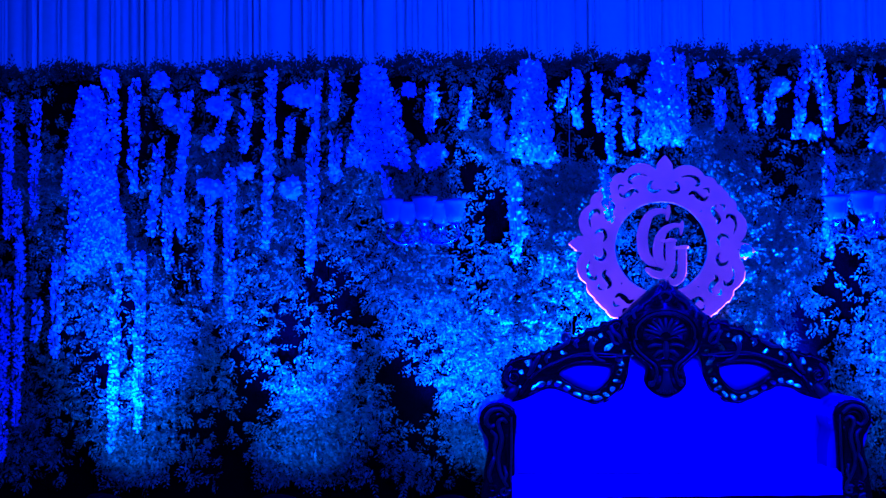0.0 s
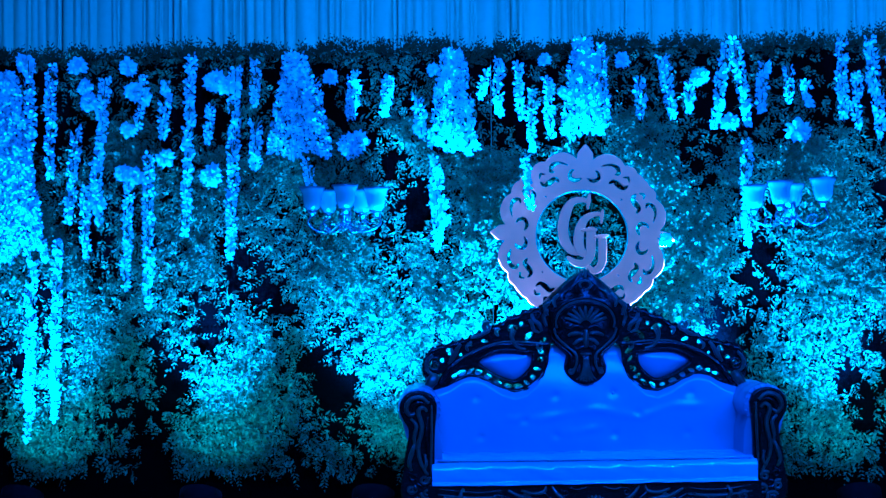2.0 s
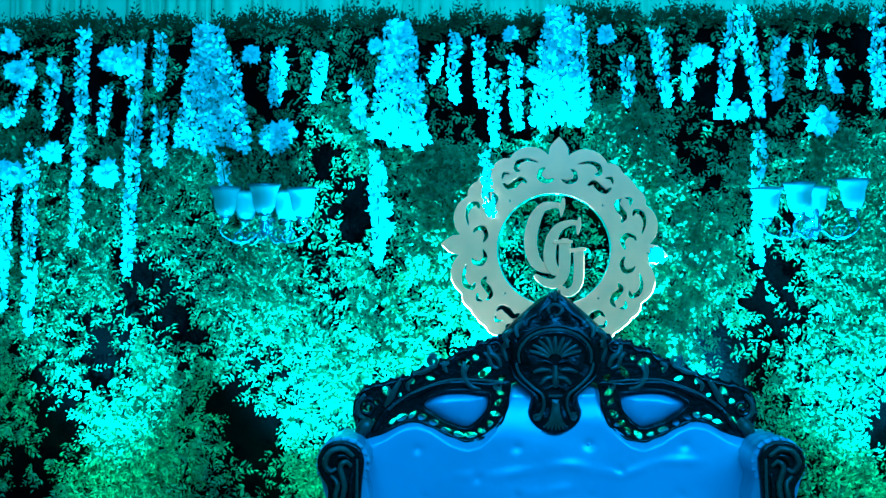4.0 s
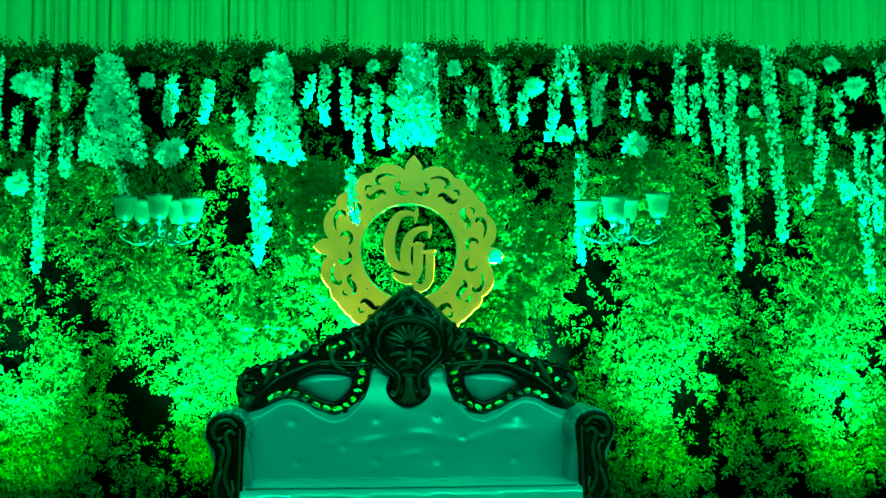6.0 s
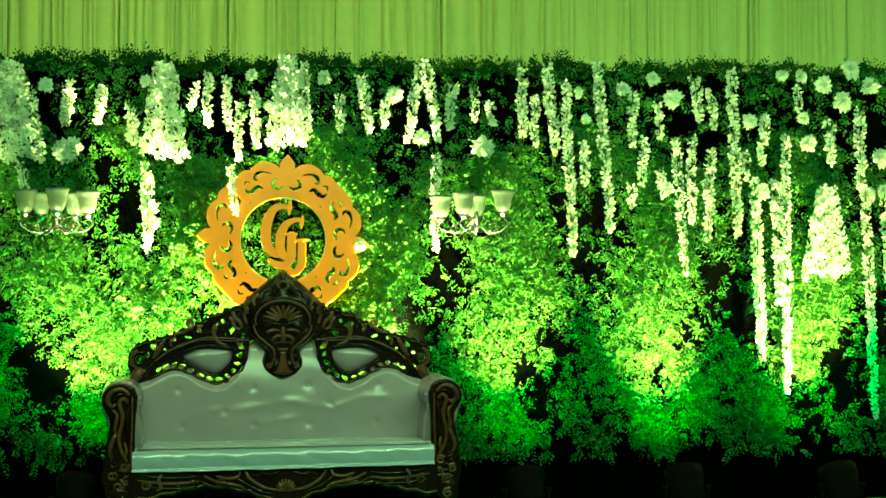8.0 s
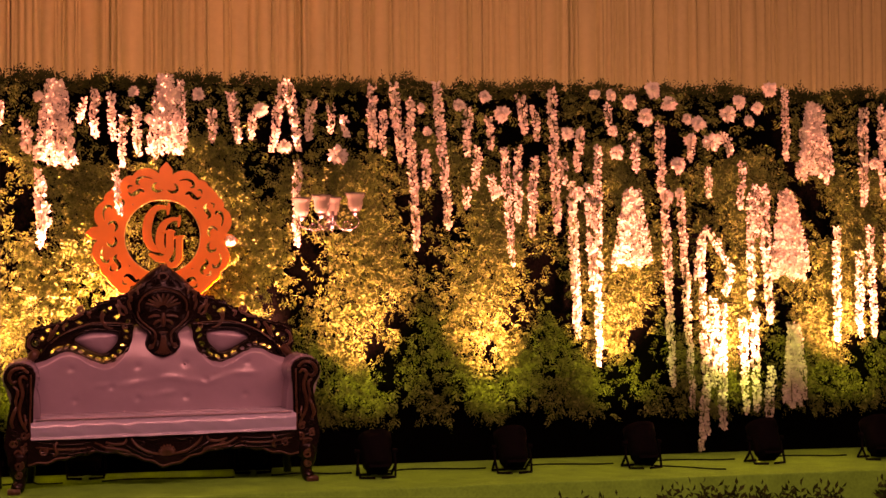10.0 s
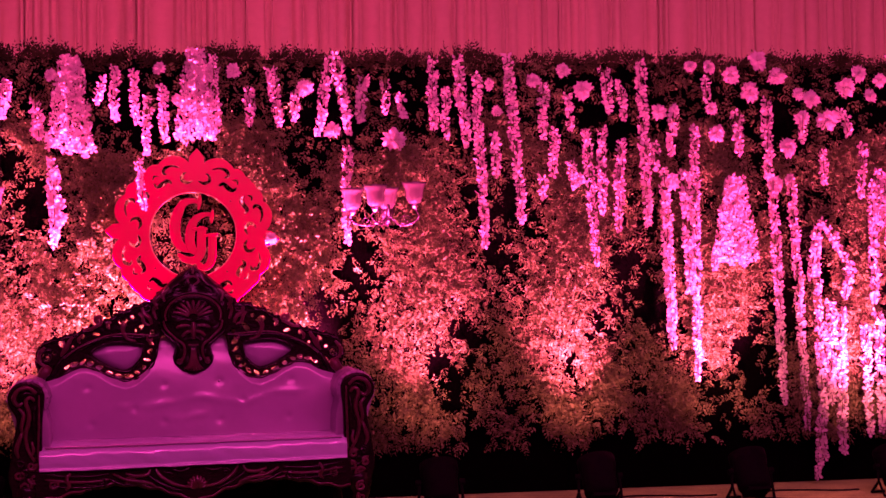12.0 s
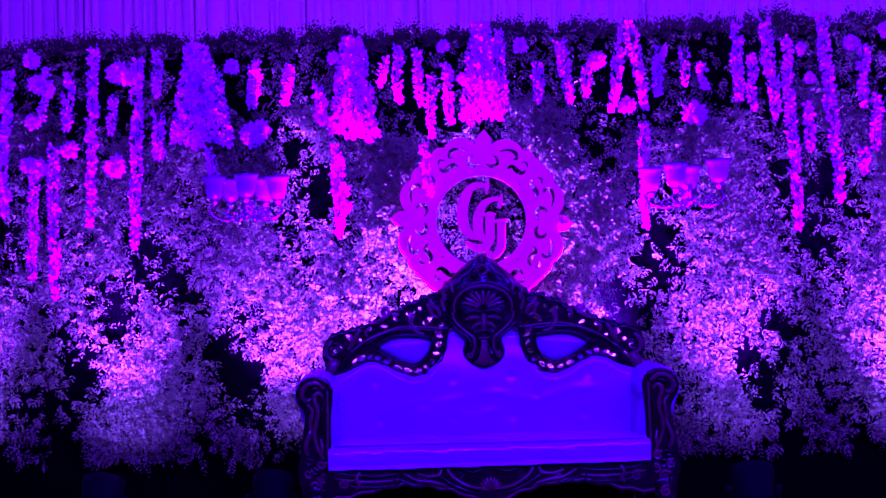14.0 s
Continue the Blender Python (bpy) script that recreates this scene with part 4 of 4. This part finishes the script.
# arms, each a padded roll behind a carved scroll panel
def arm(s):
    cx = s * 0.800
    bm = bmesh.new()
    rows = []
    for j in range(13):
        y = -0.618 + 0.358 * j / 12
        rise = 0.004 * math.sin(j * 1.7)
        row = []
        for k in range(25):
            a = radians(215 - 250 * k / 24)
            r = 0.097 + 0.003 * math.sin(k * 2.9 + j * 1.1)
            row.append(bm.verts.new((cx + s * (-r * math.cos(a)) * 1.0, y, 0.668 + rise + r * math.sin(a))))
        for dx, z in ((-0.098, 0.55), (-0.104, 0.44), (-0.104, 0.33), (0.03, 0.33), (0.05, 0.50)):
            row.append(bm.verts.new((cx + s * dx, y, z)))
        rows.append(row)
    m = len(rows[0])
    for a, b in zip(rows, rows[1:]):
        for k in range(m):
            bm.faces.new((a[k], a[(k + 1) % m], b[(k + 1) % m], b[k]))
    bm.faces.new(rows[0][::-1])
    bm.faces.new(rows[-1])
    bmesh.ops.recalc_face_normals(bm, faces=bm.faces)
    roll = part("arm_pad", bm, LEATHER, sofa, "white leather rolled arm", smooth=True)
    for k in range(14):
        a = radians(200 - 230 * k / 13)
        part("pleat", tube([(cx - s * 0.094 * math.cos(a), -0.624, 0.668 + 0.094 * math.sin(a)), (cx - s * 0.099 * math.cos(a), -0.59, 0.668 + 0.099 * math.sin(a))], (0.006, 0.003), sides=5), LEATHER, roll, smooth=True)
    # carved front
    y = -0.632
    outline = [(-0.072, 0.690), (-0.052, 0.730), (0.000, 0.748), (0.052, 0.736), (0.080, 0.700), (0.082, 0.660), (0.066, 0.625), (0.046, 0.590), (0.044, 0.550), (0.054, 0.490), (0.064, 0.440), (0.068, 0.390), (0.078, 0.340), (0.082, 0.290), (0.066, 0.235), (0.052, 0.180),
               (-0.052, 0.190), (-0.068, 0.240), (-0.074, 0.300), (-0.066, 0.350), (-0.060, 0.430), (-0.060, 0.520), (-0.064, 0.600), (-0.070, 0.650)]
    loop = [(p.x, p.z) for p in smooth_path([(x, 0, z) for x, z in outline + outline[:1]], 4)[:-1]]
    loop = [(cx + s * x, z) for x, z in loop]
    flat_board("arm_front", [loop], 0.045, WOOD, sofa, y + 0.012, 0.008, "dark carved wooden arm front")
    yf = y - 0.022
    def curl(points, r, mat=WOOD_LIGHT):
        line = smooth_path([(cx + s * x, yf - dy, z) for x, dy, z in points], 6)
        n = len(line) - 1
        part("arm_carving", tube(line, [r * (0.4 + 0.6 * math.sin(math.pi * (0.12 + 0.78 * i / n))) for i in range(n + 1)], sides=7), mat, sofa, smooth=True)
    # inner fillet, the swirl at the top, long leaves and the knot of scrolls below
    curl([(-0.055, 0.0, 0.690), (-0.054, 0.002, 0.560), (-0.050, 0.002, 0.430), (-0.056, 0.0, 0.300)], 0.0060)
    curl([(-0.042, 0.0, 0.700), (-0.005, 0.006, 0.728), (0.042, 0.006, 0.716), (0.062, 0.004, 0.676), (0.044, 0.002, 0.646), (0.020, 0.0, 0.656)], 0.0115)
    curl([(-0.030, 0.0, 0.690), (-0.002, 0.008, 0.704), (0.026, 0.006, 0.690), (0.030, 0.004, 0.668)], 0.0090, WOOD)
    curl([(-0.034, 0.0, 0.664), (-0.014, 0.008, 0.682), (0.006, 0.008, 0.660), (-0.010, 0.006, 0.590), (0.008, 0.004, 0.500), (-0.004, 0.004, 0.430), (-0.034, 0.0, 0.372)], 0.0110)
    curl([(-0.038, 0.0, 0.640), (-0.030, 0.006, 0.570), (-0.036, 0.004, 0.490), (-0.030, 0.0, 0.430)], 0.0085, WOOD)
    curl([(0.040, 0.0, 0.630), (0.016, 0.008, 0.600), (0.026, 0.006, 0.540), (0.018, 0.0, 0.500)], 0.0095)
    curl([(0.020, 0.0, 0.520), (0.036, 0.008, 0.480), (0.050, 0.006, 0.430), (0.040, 0.0, 0.394)], 0.0110)
    curl([(-0.020, 0.0, 0.470), (-0.028, 0.006, 0.430), (-0.018, 0.006, 0.396)], 0.0080)
    for x, z, r, a0, turns in ((-0.020, 0.352, 0.022, 0.6, 1.4), (0.030, 0.366, 0.020, 2.0, -1.4), (0.006, 0.318, 0.020, 4.0, 1.2), (0.040, 0.310, 0.022, 1.0, 1.4), (-0.030, 0.290, 0.026, 3.0, -1.4), (0.010, 0.254, 0.028, 0.4, 1.5)):
        line = spiral(cx + s * x, z, yf - 0.002, r, 0.005, a0, s * turns)
        part("arm_scroll", tube(line, [0.0085 - 0.004 * i / 26 for i in range(27)], sides=6), WOOD_LIGHT if r > 0.0205 else WOOD, sofa, smooth=True)
    # legs
    leg = tube(smooth_path([(cx, -0.615, 0.235), (cx + s * 0.018, -0.635, 0.17), (cx + s * 0.006, -0.635, 0.11), (cx + s * 0.012, -0.645, 0.065), (cx + s * 0.040, -0.665, FLOOR + 0.022)], 5),
               [0.062, 0.061, 0.059, 0.056, 0.053, 0.05, 0.047, 0.044, 0.042, 0.040, 0.038, 0.036, 0.035, 0.034, 0.034, 0.035, 0.036, 0.036, 0.034, 0.030, 0.022], sides=10)
    leg_ob = part("front_leg", leg, WOOD, sofa, "dark carved curved front leg", smooth=True)
    for k in range(3):
        part("leg_carving", tube(spiral(cx + s * (0.008 + 0.004 * k), 0.19 - 0.055 * k, -0.688 + 0.012 * k, 0.026 - 0.004 * k, 0.005, 1 + k, s * 1.4), 0.006, sides=6), WOOD_LIGHT, leg_ob, smooth=True)
    part("foot", block(cx + s * 0.035 - 0.035, cx + s * 0.035 + 0.035, -0.705, -0.630, FLOOR, FLOOR + 0.03, 0.008), WOOD_LIGHT, leg_ob)
    part("rear_leg", tube([(s * 0.74, -0.27, 0.40), (s * 0.745, -0.26, 0.2), (s * 0.76, -0.235, FLOOR)], (0.03, 0.028, 0.024), sides=8), WOOD, sofa, smooth=True)


for s in (-1, 1):
    arm(s)

# carved apron under the seat
low = [(-0.76 + 1.52 * i / 60) for i in range(61)]
edge = [(x, 0.215 - 0.030 * math.cos(x * 8.3) - 0.035 * math.exp(-(x / 0.10) ** 2) + 0.006 * math.sin(x * 60)) for x in low]
flat_board("apron", [[(-0.76, 0.328)] + edge + [(0.76, 0.328)]], 0.035, WOOD, sofa, -0.640, 0.006, "dark carved wooden apron")
part("apron_edge", tube([(x, -0.660, z + 0.008) for x, z in edge], 0.0065, sides=7), WOOD_LIGHT, sofa, smooth=True)


def apron_rib(points, r, mat):
    line = smooth_path([(x, -0.662 - dy, z) for x, dy, z in points], 6)
    n = len(line) - 1
    part("apron_rib", tube(line, [r * (0.45 + 0.55 * math.sin(math.pi * (0.1 + 0.8 * i / n))) for i in range(n + 1)], sides=7), mat, sofa, smooth=True)


for s in (-1, 1):
    for k in range(3):
        z = 0.306 - 0.026 * k
        apron_rib([(s * 0.42, 0.0, z - 0.004), (s * 0.50, 0.006, z - 0.012), (s * 0.60, 0.006, z - 0.010), (s * 0.72, 0.0, z + 0.006)], 0.0070, WOOD_LIGHT if k == 1 else WOOD)
    apron_rib([(s * 0.602, 0.004, 0.312), (s * 0.618, 0.012, 0.286), (s * 0.606, 0.010, 0.252), (s * 0.624, 0.004, 0.236)], 0.0100, WOOD_LIGHT)
    apron_rib([(s * 0.200, 0.0, 0.316), (s * 0.170, 0.008, 0.276), (s * 0.110, 0.010, 0.238), (s * 0.045, 0.006, 0.222)], 0.0095, WOOD_LIGHT)
    apron_rib([(s * 0.250, 0.0, 0.300), (s * 0.200, 0.008, 0.258), (s * 0.130, 0.008, 0.222), (s * 0.075, 0.004, 0.206)], 0.0080, WOOD)
    apron_rib([(s * 0.225, 0.0, 0.316), (s * 0.240, 0.008, 0.292), (s * 0.290, 0.010, 0.286), (s * 0.340, 0.004, 0.300)], 0.0085, WOOD_LIGHT)
    apron_rib([(s * 0.400, 0.0, 0.300), (s * 0.340, 0.008, 0.270), (s * 0.270, 0.008, 0.258), (s * 0.220, 0.006, 0.244), (s * 0.200, 0.0, 0.226)], 0.0090, WOOD_LIGHT)
    apron_rib([(s * 0.420, 0.0, 0.276), (s * 0.360, 0.008, 0.248), (s * 0.300, 0.006, 0.240)], 0.0075, WOOD)
    apron_rib([(s * 0.030, 0.0, 0.316), (s * 0.080, 0.008, 0.300), (s * 0.120, 0.006, 0.312)], 0.0075, WOOD)
    for x, z, r, turns in ((0.315, 0.262, 0.024, 1.4), (0.455, 0.262, 0.022, -1.4), (0.520, 0.244, 0.018, 1.3), (0.140, 0.286, 0.020, -1.4), (0.680, 0.262, 0.024, 1.4)):
        part("apron_scroll", tube(spiral(s * x, z, -0.664, r, 0.004, 1.0 + 9 * x, s * turns), [0.0075 - 0.004 * i / 26 for i in range(27)], sides=6), WOOD_LIGHT if r > 0.0225 else WOOD, sofa, smooth=True)
for k in range(9):
    a = math.pi * (k - 4) / 8.5
    apron_rib([(0.006 * math.sin(a), 0.0, 0.214), (0.030 * math.sin(a), 0.012, 0.220 + 0.030 * math.cos(a)), (0.052 * math.sin(a), 0.004, 0.222 + 0.054 * math.cos(a))], 0.0085, WOOD_LIGHT)


# ---- floor spotlights ----
def floor_light():
    f = thing("floor_spotlight", "black floor spotlight aimed up at the flower wall", "spotlight", group="floor spotlights")
    can = lathe([(0.0, -0.11), (0.075, -0.11), (0.088, -0.09), (0.092, 0.02), (0.100, 0.05), (0.100, 0.10), (0.090, 0.10), (0.086, 0.03), (0.0, 0.03)], None, (0, 0, 0), 22)
    can.transform(Matrix.Translation((0, 0, 0.155)) @ Matrix.Rotation(radians(-32), 4, "X"))
    body = part("housing", can, BLACK, f, smooth=True)
    glass = lathe([(0.0, 0.036), (0.084, 0.036)], None, (0, 0, 0), 22)
    glass.transform(Matrix.Translation((0, 0, 0.155)) @ Matrix.Rotation(radians(-32), 4, "X"))
    part("lens", glass, LENS, body)
    for k in range(5):
        fin = block(-0.06, 0.06, -0.006, 0.0, -0.125 - 0.004, -0.108, 0, None)
        fin.transform(Matrix.Translation((0, 0, 0.155)) @ Matrix.Rotation(radians(-32), 4, "X") @ Matrix.Translation((0, -0.05 + 0.025 * k, 0)))
        part("cooling_fin", fin, BLACK, body)
    for s in (-1, 1):
        part("bracket", tube([(s * 0.108, 0.0, 0.155), (s * 0.114, -0.02, 0.08), (s * 0.105, -0.06, 0.008), (s * 0.02, -0.085, 0.008)], 0.008, sides=6), BLACK, f)
        part("bracket", tube([(s * 0.114, -0.02, 0.08), (s * 0.105, 0.07, 0.008), (s * 0.02, 0.085, 0.008)], 0.008, sides=6), BLACK, f)
        part("knob", tube([(s * 0.10, 0, 0.155), (s * 0.128, 0, 0.155)], 0.016, sides=10), BLACK, f)
    return f


first = floor_light()
for i, x in enumerate(SPOTS):
    m = pose(x, spot_y(x) - 0.02 if abs(x) > 0.6 else -0.16, FLOOR, 0, 0, (i * 37) % 9 - 4)
    if i:
        copy_thing(first, m)
    else:
        first.matrix_world = m
for a, b in zip(SPOTS, SPOTS[1:]):
    c = thing("power_cable", "thin black power cable lying on the carpet", "cable", group="power cables")
    part("cord", tube(smooth_path([(a + 0.10, -0.36, FLOOR + 0.005), (a + 0.25, -0.31, FLOOR + 0.005), ((a + b) / 2, -0.33, FLOOR + 0.005), (b - 0.25, -0.38, FLOOR + 0.005), (b - 0.12, -0.38, FLOOR + 0.005)]), 0.005, sides=5), BLACK, c, smooth=True)
wire = thing("loose_cable", "thin dark cable lying across the green carpet", "cable")
part("cord", tube(smooth_path([(2.95, -0.50, FLOOR + 0.004), (3.15, -0.64, FLOOR + 0.004), (3.28, -0.76, FLOOR + 0.004), (3.36, -0.80, FLOOR + 0.004)]), 0.0045, sides=5), BLACK, wire, smooth=True)


# ---- plants in front of the stage ----
def front_plant(x, y, tall, seed):
    rnd = np.random.RandomState(seed)
    p = thing("potted_plant", "dark leafy plant in a black pot before the stage", "plant", pose(x, y, -0.45), group="plants before the stage")
    part("pot", lathe([(0.0, 0.0), (0.07, 0.0), (0.095, 0.16), (0.10, 0.17), (0.088, 0.17), (0.085, 0.15), (0.0, 0.15)], None, (0, 0, 0), 16), BLACK, p)
    n = 9
    base = np.stack([rnd.normal(0, 0.05, n), rnd.normal(0, 0.04, n), np.full(n, 0.12)], 1)
    d = np.stack([rnd.normal(0, 0.22, n), rnd.normal(0, 0.15, n), np.ones(n)], 1)
    d /= np.linalg.norm(d, axis=1, keepdims=True)
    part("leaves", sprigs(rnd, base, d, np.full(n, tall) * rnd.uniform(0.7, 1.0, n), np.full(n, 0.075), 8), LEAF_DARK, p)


for i, (x, tall) in enumerate(((2.32, 0.30), (2.58, 0.29), (2.80, 0.30), (3.05, 0.35), (3.22, 0.33), (3.42, 0.33), (3.62, 0.32), (3.85, 0.31), (4.2, 0.32), (4.5, 0.33))):
    front_plant(x, -1.16, tall, 900 + i)
